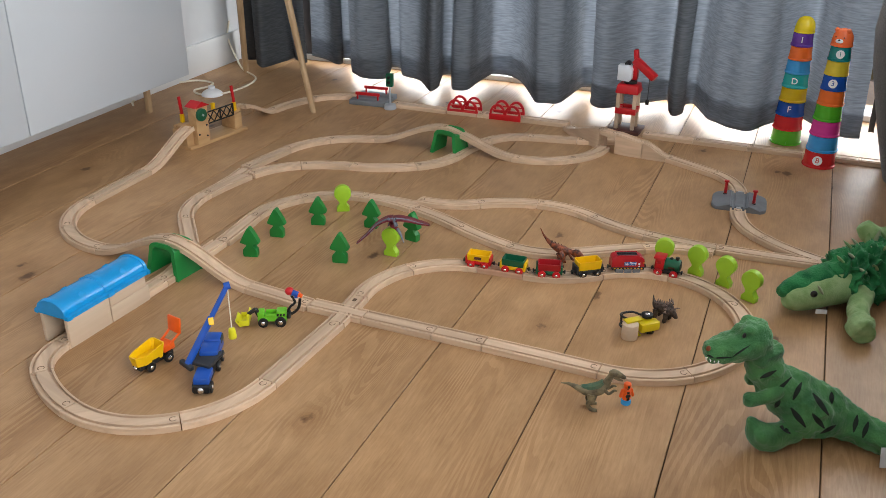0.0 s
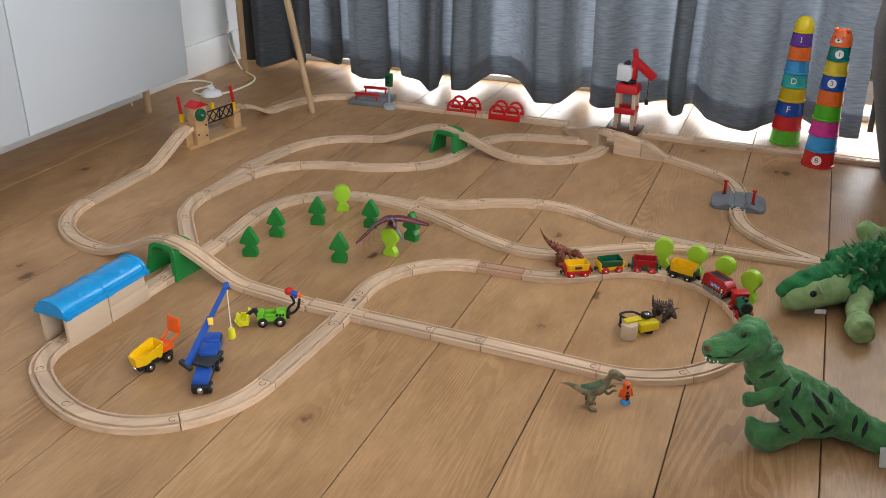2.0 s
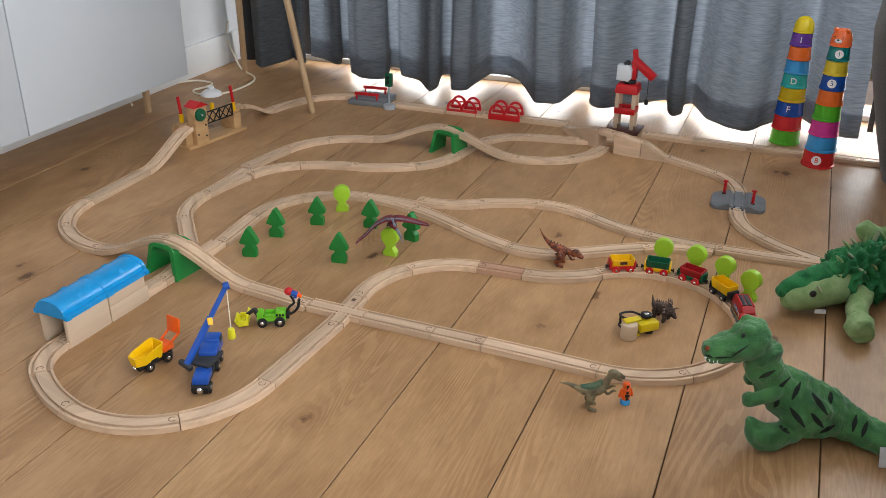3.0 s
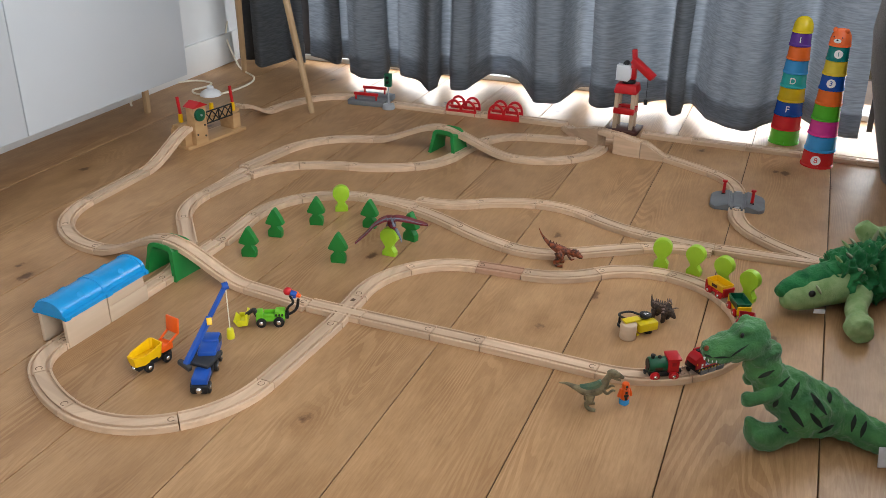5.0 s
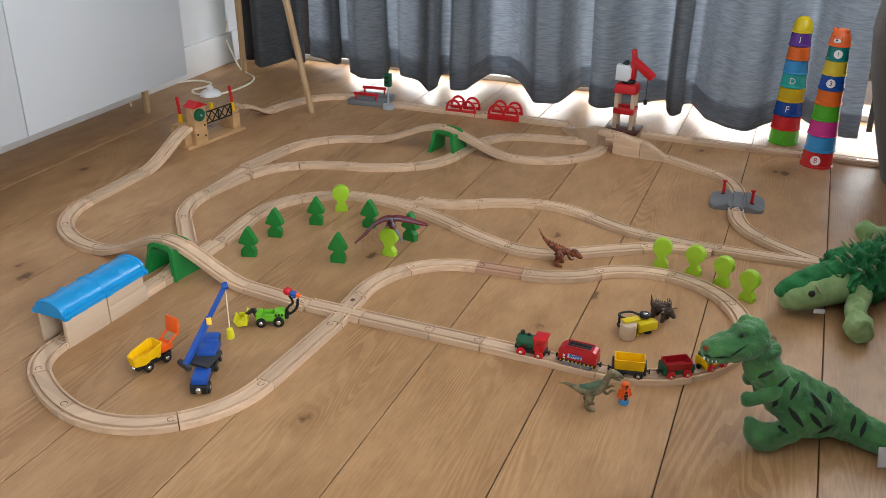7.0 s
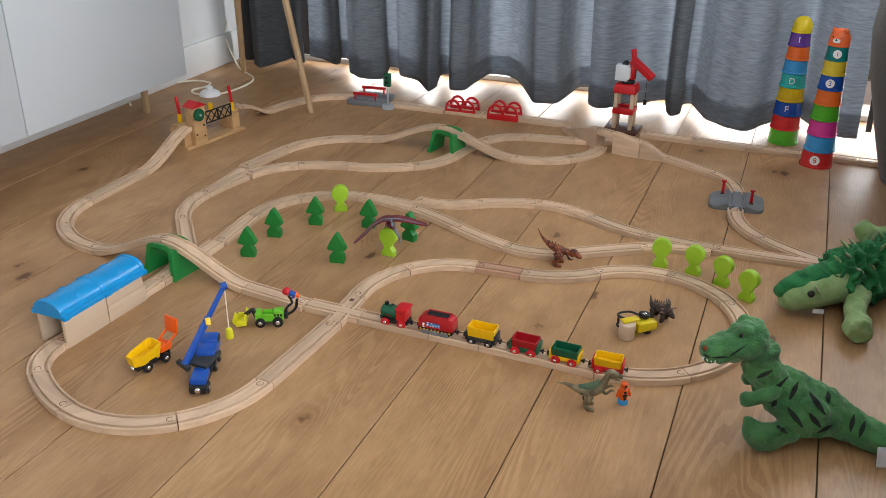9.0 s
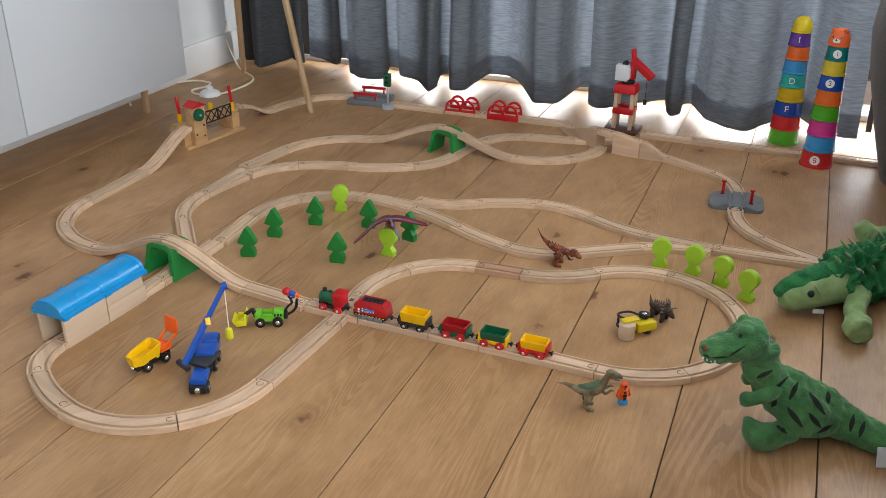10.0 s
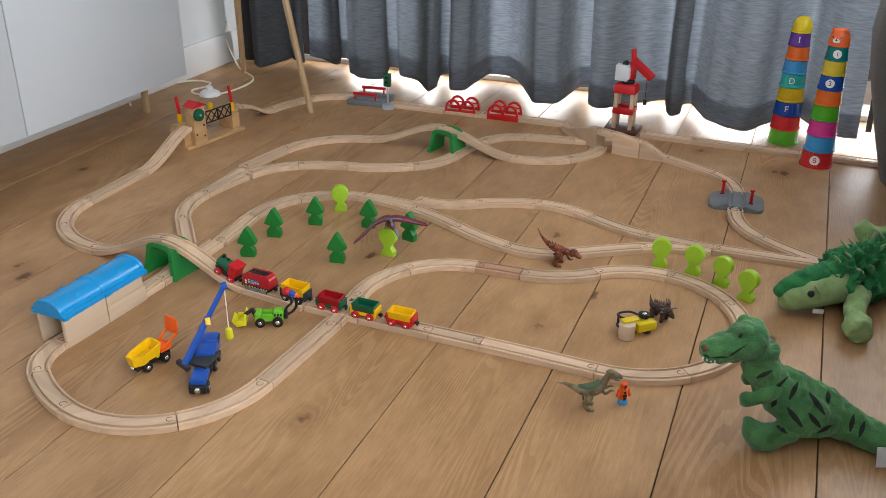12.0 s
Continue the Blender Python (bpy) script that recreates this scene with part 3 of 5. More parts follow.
def wagon(name, label, chassis, tub, wheels, length=0.058, height=0.0165, badge=None, end_posts=True):
    t = thing(name, pose(0, 0, 0), label, "toy train", "toy train")
    L = length
    bm = bmesh.new()
    box(bm, L, 0.026, 0.009, at(0, 0, 0.0215), 0.0015)
    if end_posts:
        for s in (-1, 1):
            box(bm, 0.004, 0.029, 0.019, at(s * (L / 2 - 0.002), 0, 0.0275), 0.0012)
    part("chassis", bm, chassis, t)
    # open tub with flaring sides
    z0, z1 = 0.026, 0.026 + height
    w0, w1, l0, l1, th = 0.0125, 0.0158, L / 2 - 0.0045, L / 2 - 0.0035, 0.002
    rings = []
    for w, l, z in ((w0, l0, z0), (w1, l1, z1), (w1 - th, l1 - th, z1), (w0 - th * 0.5, l0 - th, z0 + 0.004)):
        c = 0.002
        rings.append([(l, -w + c, z), (l, w - c, z), (l - c, w, z), (-l + c, w, z), (-l, w - c, z), (-l, -w + c, z), (-l + c, -w, z), (l - c, -w, z)])
    bm = bmesh.new()
    loft(bm, rings)
    bmesh.ops.bevel(bm, geom=[e for e in bm.edges if abs(e.verts[0].co.z - z1) < 1e-6 and abs(e.verts[1].co.z - z1) < 1e-6], offset=0.0005, segments=1, affect="EDGES")
    part("tub", bm, tub, t)
    if badge:
        for s in (-1,):
            part("badge", prism(bmesh.new(), [(-0.008, -0.003), (0.008, -0.003), (0.008, 0.003), (-0.008, 0.003)], 0.0006, at(0, s * 0.0150, 0.0345, 80 if s < 0 else -80, 0, 0)), badge, t, "dark lettered badge strip")
    sets = [wheel_pair(t, s * L * 0.27, 0.0088, wheels) for s in (-1, 1)]
    coupler(t, L / 2, 1)
    coupler(t, -L / 2, -1)
    return t, sets


def locomotive():
    t = thing("steam_locomotive", pose(0, 0, 0), "green wooden toy steam engine with red cab and wheels", "toy train", "toy train")
    part("chassis", box(bmesh.new(), 0.056, 0.024, 0.010, at(0, 0, 0.0215), 0.0015), BLACK, t)
    part("boiler", cyl(bmesh.new(), 0.0145, 0.0145, 0.034, at(0.012, 0, 0.0375, 0, 90, 0), 28, 0.002), GREEN_TRAIN, t)
    part("front_plate", cyl(bmesh.new(), 0.0118, 0.0105, 0.002, at(0.0295, 0, 0.0375, 0, 90, 0), 24), BLACK, t, "black smokebox front")
    bm = bmesh.new()
    box(bm, 0.021, 0.030, 0.026, at(-0.0155, 0, 0.0385), 0.002)
    part("cab", bm, RED, t)
    part("cab_roof", box(bmesh.new(), 0.026, 0.033, 0.005, at(-0.0165, 0, 0.0535), 0.0018), RED, t)
    for s in (-1, 1):
        part("cab_window", box(bmesh.new(), 0.009, 0.0012, 0.008, at(-0.016, s * 0.0149, 0.044), 0.0004), DARK_RED, t)
        part("nameplate", box(bmesh.new(), 0.014, 0.0012, 0.005, at(0.012, s * 0.0142, 0.0345)), BROWN, t, "small brown nameplate")
    part("chimney", cyl(bmesh.new(), 0.0038, 0.0046, 0.008, at(0.021, 0, 0.0545), 16, 0.0006), BLACK, t)
    part("steam_dome", ball(bmesh.new(), at(0.008, 0, 0.0515), 0.0042, 0.0042, 0.0046), BLACK, t)
    sets = [wheel_pair(t, x, 0.0094, RED) for x in (-0.017, 0.018)]
    coupler(t, -0.028, -1)
    coupler(t, 0.028, 1)
    return t, sets


def power_car():
    t = thing("battery_engine", pose(0, 0, 0), "red battery toy engine with black grille roof and grey skirts", "toy train", "toy train")
    prof = [(-0.0155, 0.0235), (-0.0165, 0.030), (-0.0150, 0.043), (-0.0125, 0.0505), (0.0125, 0.0505), (0.0150, 0.043), (0.0165, 0.030), (0.0155, 0.0235)]
    bm = bmesh.new()
    loft(bm, [[(x, y * k, 0.021 + (z - 0.021) * h) for y, z in prof] for x, k, h in ((-0.036, 0.92, 0.76), (-0.0335, 0.97, 0.90), (-0.028, 1, 1), (0.021, 1, 1), (0.0305, 0.98, 0.90), (0.036, 0.90, 0.72))])
    part("body", bm, CRIMSON, t)
    part("underframe", box(bmesh.new(), 0.072, 0.0335, 0.0065, at(0, 0, 0.0222), 0.001), BLACK, t)
    for s in (-1, 1):
        for k in range(3):
            part("side_skirt", box(bmesh.new(), 0.0170, 0.0034, 0.0115, at(-0.019 + k * 0.019, s * 0.0168, 0.0160), 0.0012), GREY, t)
        for k in range(9):
            part("hazard_bar", box(bmesh.new(), 0.0032, 0.0012, 0.0028, at(-0.030 + k * 0.0075, s * 0.0165, 0.0225, 0, 25, 0)), YELLOW, t)
        part("logo_panel", box(bmesh.new(), 0.027, 0.0010, 0.0090, at(0.004, s * 0.0167, 0.0345, -s * 6, 0, 0), 0.0004), LOGO_BLUE, t, "blue and white logo strip")
        part("door_panel", box(bmesh.new(), 0.004, 0.0010, 0.009, at(0.024, s * 0.0158, 0.031)), WHITE_PLASTIC, t)
    for y in (-0.0062, 0.0062):
        part("roof_grille", box(bmesh.new(), 0.044, 0.0080, 0.0024, at(-0.001, y * 0.8, 0.0508), 0.0006), BLACK, t)
        part("roof_rail", box(bmesh.new(), 0.050, 0.0034, 0.0036, at(-0.001, y * 1.85, 0.0508), 0.0008), CRIMSON, t)
    part("nose_band", box(bmesh.new(), 0.0022, 0.029, 0.016, at(0.0345, 0, 0.0285), 0.0008), YELLOW, t)
    part("windscreen", box(bmesh.new(), 0.003, 0.024, 0.009, at(0.0352, 0, 0.0275), 0.0008), BLACK, t)
    sets = [wheel_pair(t, x, 0.0080, BLACK, 0.026) for x in (-0.021, 0.021)]
    coupler(t, -0.036, -1)
    coupler(t, 0.036, 1)
    return t, sets


CRIMSON = plastic("engine_red", "b3151f", 0.3)
LOGO_BLUE = material("logo_print", hexcol("2f6fb5"), 0.35, scale=220, second=hexcol("d9dee6"), mix=(0.45, 0.52))

TRAIN = [(0.0, 0.0176, *locomotive()),
         (0.085, 0.021, *power_car()),
         (0.173, 0.017, *wagon("tipper_wagon", "grey toy wagon with a yellow tipper tub", DARK, YELLOW, BLACK, 0.062, 0.0215)),
         (0.255, 0.0157, *wagon("freight_wagon", "green toy wagon with a red open tub", GREEN_TRAIN, DARK_RED, RED)),
         (0.330, 0.0157, *wagon("freight_wagon", "yellow toy wagon with a green open tub", YELLOW, GREEN_TRAIN, RED)),
         (0.406, 0.0157, *wagon("freight_wagon", "red toy wagon with a yellow open tub and badge", RED, YELLOW, RED, badge=BROWN))]

LINE = [(l, a, 0, 0) for l, a in LOOP] + [(0.119, -3.5, 0, 0), (0.149, -1.7, 0, 0), (0.202, 2.8, 0, BRIDGE_Z), (0.202, 2.6, BRIDGE_Z, 0)]


def on_line(s):
    """Place of the rails after s metres of the train's way."""
    p = LOOP_START
    for l, a, z0, z1 in LINE:
        if s <= l or (l, a) == LINE[-1][:2]:
            x, y, t = along(l, radians(a), s)
            h = radians(p[2])
            return Vector((p[0] + x * math.cos(h) - y * math.sin(h), p[1] + x * math.sin(h) + y * math.cos(h), ease(z0, z1, s / l)))
        p = go(p, l, a)
        s -= l


TRAVEL = [(0, 0.724), (1.5, 0.884), (2.5, 0.984), (4, 1.146), (5.5, 1.316), (6.5, 1.428), (8, 1.620), (9, 1.756), (10, 1.890), (10.5, 1.959), (12, 2.151)]


def travelled(t):
    ts, ss = zip(*TRAVEL)
    slopes = np.gradient(ss, ts)
    i = min(max(int(np.searchsorted(ts, t, "right")) - 1, 0), len(ts) - 2)
    h = ts[i + 1] - ts[i]
    f = (t - ts[i]) / h
    return (ss[i] * (1 + 2 * f) * (1 - f) ** 2 + slopes[i] * h * f * (1 - f) ** 2 + ss[i + 1] * f * f * (3 - 2 * f) + slopes[i + 1] * h * f * f * (f - 1))


for row in TRAIN:
    row[2].scale = (0.95, 0.95, 0.93) if row[0] else (0.93, 0.93, 0.89)


def motions():
    for back, half, car, sets in TRAIN:
        rows, spins = [], []
        for k in range(0, 121):
            t = k / 10
            s = travelled(t) - back
            a, b = on_line(s - half), on_line(s + half)
            d = b - a
            m = Matrix.Translation((a + b) / 2) @ d.to_track_quat("X", "Z").to_matrix().to_4x4()
            rows.append((t, m))
        walk(car, rows)
        for ws in sets:
            x, z = ws.location.x, ws.location.z
            r = z - 0.009
            spins = [(k / 15, at(x, 0, z, 0, math.degrees((travelled(k / 15) - travelled(0)) / r), 0)) for k in range(0, 181)]
            walk(ws, spins)


# ---------------------------------------------------------------- furniture and fixtures
def build_cabinet():
    c = thing("sideboard", room(0, 0), "white lacquered sideboard with flat doors on wooden legs", "cabinet")
    u0, u1, zb, zt = U_LEFT + 0.004, -1.803, 0.132, 1.15
    part("body", box(bmesh.new(), u1 - u0, 2.68, zt - zb, at((u0 + u1) / 2, 0.975, (zb + zt) / 2), 0.002), WHITE_PAINT, c)
    for v0, v1 in ((1.6565, 2.3165), (0.9925, 1.6525), (0.3285, 0.9885), (-0.33, 0.3245)):
        part("door", box(bmesh.new(), 0.018, v1 - v0, zt - zb - 0.002, at(u1 + 0.011, (v0 + v1) / 2, (zb + zt) / 2), 0.0015), WHITE_PAINT, c)
    for v in (2.284, 0.95, -0.2):
        part("leg", box(bmesh.new(), 0.016, 0.018, zb, at(-1.931, v, zb / 2), 0.002), LEG_WOOD, c)


def build_lamp():
    lamp = thing("tripod_lamp", room(0, 0), "slender oak legs of a tripod floor lamp", "lamp")
    apex = Vector((-1.77, 2.60, 1.30))
    for u, v, r in ((-1.446, 2.493, 0.0100), (-1.928, 2.844, 0.0105)):
        b = Vector((u, v, 0))
        bm = bmesh.new()
        d = apex - b
        rings = []
        for f, k in ((0, 0.72), (0.01, 0.86), (0.5, 1.15), (1, 1)):
            q = b + d * f
            rings.append([(q.x + r * k * sx * 1.0, q.y + r * k * sy * 1.0, q.z) for sx, sy in ((1, 0.5), (0.5, 1), (-0.5, 1), (-1, 0.5), (-1, -0.5), (-0.5, -1), (0.5, -1), (1, -0.5))])
        loft(bm, rings)
        part("leg", bm, LEG_WOOD, lamp)
    part("hub", cyl(bmesh.new(), 0.05, 0.05, 0.05, at(*apex), 28, 0.006), LEG_WOOD, lamp)
    part("shade", cyl(bmesh.new(), 0.20, 0.16, 0.26, at(apex.x, apex.y, 1.52), 40, 0.004), FELT_CREAM, lamp)
    # flex and foot dimmer
    cord = part("power_cord", tube(bmesh.new(), [(-0.83, 3.50, 0.16, 0.0035), (-0.838, 3.49, 0.10, 0.0035), (-0.80, 3.44, 0.03, 0.0035), (-0.765, 3.38, 0.0038, 0.0035), (-0.70, 3.275, 0.0038, 0.0035), (-0.695, 3.19, 0.0038, 0.0035), (-0.735, 3.09, 0.0038, 0.0035),
                                                (-0.785, 3.03, 0.006, 0.0035), (-0.85, 3.045, 0.0038, 0.0035), (-0.875, 3.09, 0.0038, 0.0035), (-0.84, 3.135, 0.0038, 0.0035), (-0.835, 3.185, 0.0038, 0.0035), (-0.90, 3.215, 0.0038, 0.0035),
                                                (-0.975, 3.165, 0.0038, 0.0035), (-1.03, 3.06, 0.0038, 0.0035), (-1.045, 2.95, 0.0038, 0.0035), (-1.03, 2.90, 0.004, 0.0035)], 0.0035, 8, 8), CREAM_CORD)
    tagged(cord, "cream lamp flex winding over the floor", "cable")
    d = thing("foot_dimmer", pose(-0.803, 3.045, 0) @ Matrix.Scale(0.70, 4), "round white foot dimmer lying on the floor", "dimmer")
    bm = bmesh.new()
    prof = [(0.052, 0), (0.053, 0.006), (0.046, 0.016), (0.030, 0.026), (0.017, 0.031), (0.004, 0.033)]
    loft(bm, [[(r * math.cos(a), r * math.sin(a), z) for a in [2 * math.pi * k / 32 for k in range(32)]] for r, z in prof])
    part("housing", bm, WHITE_PLASTIC, d, angle=60)
    part("knob", cyl(bmesh.new(), 0.017, 0.016, 0.014, at(0, 0, 0.038), 24, 0.003), WHITE_PLASTIC, d)


def build_sofa():
    sofa = thing("sofa", ROOM.copy(), "low grey woollen sofa with a bulging rounded arm", "sofa")

    def cushion(name, u, v, hu, hv, rows, power=0.5):
        rings = []
        for z, k in rows:
            ring = []
            for j in range(44):
                a = 2 * math.pi * j / 44
                c, s = math.cos(a), math.sin(a)
                ring.append((u + math.copysign(abs(c) ** power, c) * (hu + k), v + math.copysign(abs(s) ** power, s) * (hv + k), z))
            rings.append(ring)
        part(name, loft(bmesh.new(), rings), SOFA, sofa, angle=80)
    cushion("arm", 0.48, 2.62, 0.29, 0.20, ((0.0, -0.062), (0.05, -0.047), (0.10, -0.032), (0.20, -0.005), (0.28, 0.015), (0.37, 0.026), (0.45, 0.020), (0.52, -0.02), (0.58, -0.09), (0.60, -0.17)))
    # seat and backrest lie out of view, added to shade the right-hand floor
    cushion("unseen_seat", 0.76, 1.32, 0.36, 1.08, ((0.0, -0.02), (0.05, 0.0), (0.45, 0.01), (0.53, -0.01), (0.56, -0.06)), 0.22)
    cushion("unseen_backrest", 1.08, 1.32, 0.12, 1.06, ((0.56, -0.01), (0.70, 0.0), (0.86, -0.02), (0.90, -0.08)), 0.35)


# ---------------------------------------------------------------- railway buildings
def arch_tunnel(x, y, heading, height, label):
    t = thing("toy_tunnel", pose(x, y, 0, 0, 0, heading), label, "toy tunnel", "green tunnels")
    n = 20

    def outline(wb, wt, h, rad):
        pts = [(-wb, 0)]
        for k in range(n + 1):
            a = math.pi - math.pi * k / n
            c, s = math.cos(a), math.sin(a)
            xx = math.copysign(abs(c) ** 0.55, c) * wt
            pts.append((xx, h - rad + rad * abs(s) ** 0.7))
        return pts + [(wb, 0)]
    outer, inner = outline(0.043, 0.034, height, 0.022), outline(0.0345, 0.0262, height - 0.0085, 0.018)
    bm = bmesh.new()
    rings = []
    # the two rims stand up beside the track that lies in the saddle between them
    for x, rim, low in ((-1, 1.035, 0), (-0.90, 1.035, 0), (-0.88, 0.985, 0), (-0.5, 0.985, 1), (0.5, 0.985, 1), (0.88, 0.985, 0), (0.90, 1.035, 0), (1, 1.035, 0)):
        ring = []
        for (w, z), k in [(q, rim) for q in outer] + [(q, 1.0) for q in inner[::-1]]:
            d = (0.037 - 0.010 * (z / height)) if not low else 0.0432
            zz = min(z, height - 0.0125) if low else z
            if k == 1.0 and low:
                zz = min(z, height - 0.017)
            ring.append((x * d, w * k, zz))
        rings.append(ring)
    loft(bm, rings)
    part("arch", bm, GREEN_TUNNEL, t)


def engine_shed():
    for k, x0 in enumerate((0.0, 0.1045)):
        t = thing("engine_shed", pose(-0.7025, 1.4165, 0, 0, 0, 65.2) @ at(x0, 0, 0), "wooden toy engine shed with a blue barrel roof" if k == 0 else "wooden toy engine shed with boarded sides and blue roof", "toy building", "engine sheds")
        L = 0.102
        for s in (-1, 1):
            if k == 0:
                part("side_wall", box(bmesh.new(), L, 0.008, 0.064, at(L / 2, s * 0.029, 0.032), 0.0012), PALE_WOOD, t)
            else:
                part("side_wall", box(bmesh.new(), L, 0.008, 0.0335, at(L / 2, s * 0.029, 0.01675), 0.0012), PALE_WOOD, t)
                part("side_wall", box(bmesh.new(), L - 0.006, 0.0075, 0.030, at(L / 2 - 0.003, s * 0.029, 0.0487), 0.0012), PALE_WOOD, t)
        prof = [(-0.040, 0.060), (-0.040, 0.0665), (-0.0345, 0.0685)]
        for i in range(13):
            a = math.pi - math.pi * i / 12
            prof.append((0.0335 * math.cos(a), 0.0685 + 0.0225 * math.sin(a) ** 0.9))
        prof += [(0.0345, 0.0685), (0.040, 0.0665), (0.040, 0.060), (0.032, 0.060), (0.030, 0.066), (0, 0.086), (-0.030, 0.066), (-0.032, 0.060)]
        rings = [[(x, w * g, 0.06 + (z - 0.06) * g) for w, z in prof] for x, g in ((-0.004, 1.0), (0.0, 1.05), (0.006, 1.055), (0.007, 1.0), (L - 0.007, 1.0), (L - 0.006, 1.055), (L + 0.0005, 1.055))]
        part("roof", loft(bmesh.new(), rings), ROOF_BLUE, t)
        if k == 0:
            gable = [(-0.036, 0.0605)] + [(0.0315 * math.cos(a), 0.0665 + 0.0215 * math.sin(a)) for a in [math.pi - math.pi * i / 12 for i in range(13)]] + [(0.036, 0.0605)]
            part("gable", loft(bmesh.new(), [[(x, w, z) for w, z in gable] for x in (-0.0025, 0.001)]), ROOF_BLUE, t)
        for s in (-1, 1):
            for xx in (0.052,):
                part("roof_vent", cyl(bmesh.new(), 0.0085, 0.0075, 0.008, at(xx, s * 0.0218, 0.0822, s * -42, 0, 0), 20, 0.001), ROOF_BLUE, t)


def lifting_bridge():
    t = thing("lifting_bridge", pose(-0.744, 2.480, 0, 0, 0, 58.5), "pine toy lifting bridge with red roof and green wheel", "toy bridge")
    part("base_board", box(bmesh.new(), 0.236, 0.078, 0.009, at(0.118, 0.022, 0.0045), 0.001), TOY_PINE, t)
    for x in (0.016, 0.212):
        part("pier", box(bmesh.new(), 0.030, 0.056, 0.046, at(x, 0.024, 0.032), 0.001), TOY_PINE, t)
    part("deck", rail_mesh(bmesh.new(), 0.236), TOY_PINE, t).matrix_basis = at(0.0, 0.026, 0.055)
    part("tower", box(bmesh.new(), 0.047, 0.032, 0.110, at(0.050, -0.006, 0.064), 0.0015), TOY_PINE, t)
    prof = [(-0.027, 0.1195), (0.027, 0.1195), (0.025, 0.1215), (0, 0.134), (-0.025, 0.1215)]
    part("roof", loft(bmesh.new(), [[(0.050 + y, x, z) for y, z in prof] for x in (-0.027, 0.016)]), RED, t)
    part("winding_wheel", cyl(bmesh.new(), 0.0185, 0.0185, 0.010, at(0.043, -0.028, 0.098, 90, 0, 0), 28, 0.002), GREEN_TRAIN, t)
    part("wheel_pin", cyl(bmesh.new(), 0.003, 0.003, 0.006, at(0.043, -0.034, 0.098, 90, 0, 0), 12), LIGHT_GREY, t)
    for x, z in ((0.034, 0.040), (0.064, 0.062), (0.064, 0.030)):
        part("screw", cyl(bmesh.new(), 0.0028, 0.0028, 0.003, at(x, -0.0225, z, 90, 0, 0), 12), BLACK, t)
    truss = new("truss")
    truss.parent = t
    truss.matrix_basis = at(0.140, -0.004, 0.073)
    bm = bmesh.new()
    for z in (-0.017, 0.017):
        box(bm, 0.110, 0.003, 0.0035, at(0, 0, z))
    for x in (-0.053, 0, 0.053):
        box(bm, 0.0035, 0.003, 0.034, at(x, 0, 0))
    part("truss_frame", bm, BLACK, truss)
    for k in range(4):
        for s in (-1, 1):
            part("diagonal", box(bmesh.new(), 0.042, 0.0024, 0.0026, at(-0.0398 + k * 0.0265, s * 0.0003, 0, 0, s * 51, 0)), BLACK, truss)
    part("truss_backing", box(bmesh.new(), 0.104, 0.002, 0.010, at(0, 0.006, -0.012)), TOY_PINE, truss)
    for x, y, lean in ((0.036, 0.044, -6), (0.205, 0.002, -7), (0.165, 0.050, 0)):
        part("barrier_post", box(bmesh.new(), 0.010, 0.010, 0.026, at(x, y, 0.078), 0.001), YELLOW, t)
        if x != 0.165:
            part("barrier_arm", box(bmesh.new(), 0.008, 0.006, 0.060, at(x - 0.002, y, 0.113, 0, lean, 0), 0.001), RED, t)


def arched_ramp():
    """Solid ramps up to a low arch over the inner line."""
    q = rail((0.634, 2.427, 157.0), 0.078, -2.0, z0=0.0, z1=0.033, kind="solid beech wood ramp block of a track bridge", solid=True)
    q = rail(q, 0.078, -12.0, z0=0.033, z1=0.044, kind="solid beech wood bridge block beside an arch", solid=True)
    q = rail(q, 0.050, -14.0, z0=0.044, z1=0.0439, kind="beech wood deck over a small arch")
    rail(q, 0.190, -28.0, z0=0.0439, z1=0.0, kind="solid beech wood ramp block of a track bridge", solid=True)


def level_crossing():
    t = thing("level_crossing", pose(0.738, 2.112, 0, 0, 0, -108), "grey plastic level crossing with red barriers", "toy crossing")
    # x along the rails, y along the road
    half = 0.052
    rail_cut = [(-0.020, 0.0145), (-0.0162, 0.0145), (-0.0156, 0.0105), (-0.0104, 0.0105), (-0.0098, 0.0145), (0.0098, 0.0145), (0.0104, 0.0105), (0.0156, 0.0105), (0.0162, 0.0145), (0.020, 0.0145)]
    prof = [(-0.066, 0), (-0.066, 0.0065), (-0.064, 0.0085), (-0.028, 0.0160), (-0.022, 0.0175)] + rail_cut + [(0.022, 0.0175), (0.028, 0.0160), (0.064, 0.0085), (0.066, 0.0065), (0.066, 0)]
    bm = bmesh.new()
    loft(bm, [[(x, y * (pull if abs(y) > 0.03 else 1.0), z - (0.001 if abs(x) == half else 0)) for y, z in prof] for x, pull in ((-half, 0.78), (-0.048, 0.88), (-0.040, 0.96), (-0.028, 1.0), (0.028, 1.0), (0.040, 0.96), (0.048, 0.88), (half, 0.78))])
    part("road_plate", bm, GREY, t)
    for x, y in ((-0.026, -0.036), (0.022, 0.034)):
        post = part("barrier_post", cyl(bmesh.new(), 0.0042, 0.0036, 0.036, at(x, y, 0.030, 0, 6, 0), 14, 0.0006), RED, t)
        part("cap", box(bmesh.new(), 0.010, 0.012, 0.004, at(x + 0.002, y, 0.049), 0.001), RED, post)
        part("pivot_foot", box(bmesh.new(), 0.012, 0.010, 0.005, at(x, y, 0.0135), 0.001), BLACK, t)
    for s in (-1, 1):
        part("track_tab", cyl(bmesh.new(), 0.006, 0.006, 0.004, at(s * 0.055, 0, 0.0108), 16), LIGHT_GREY, t)


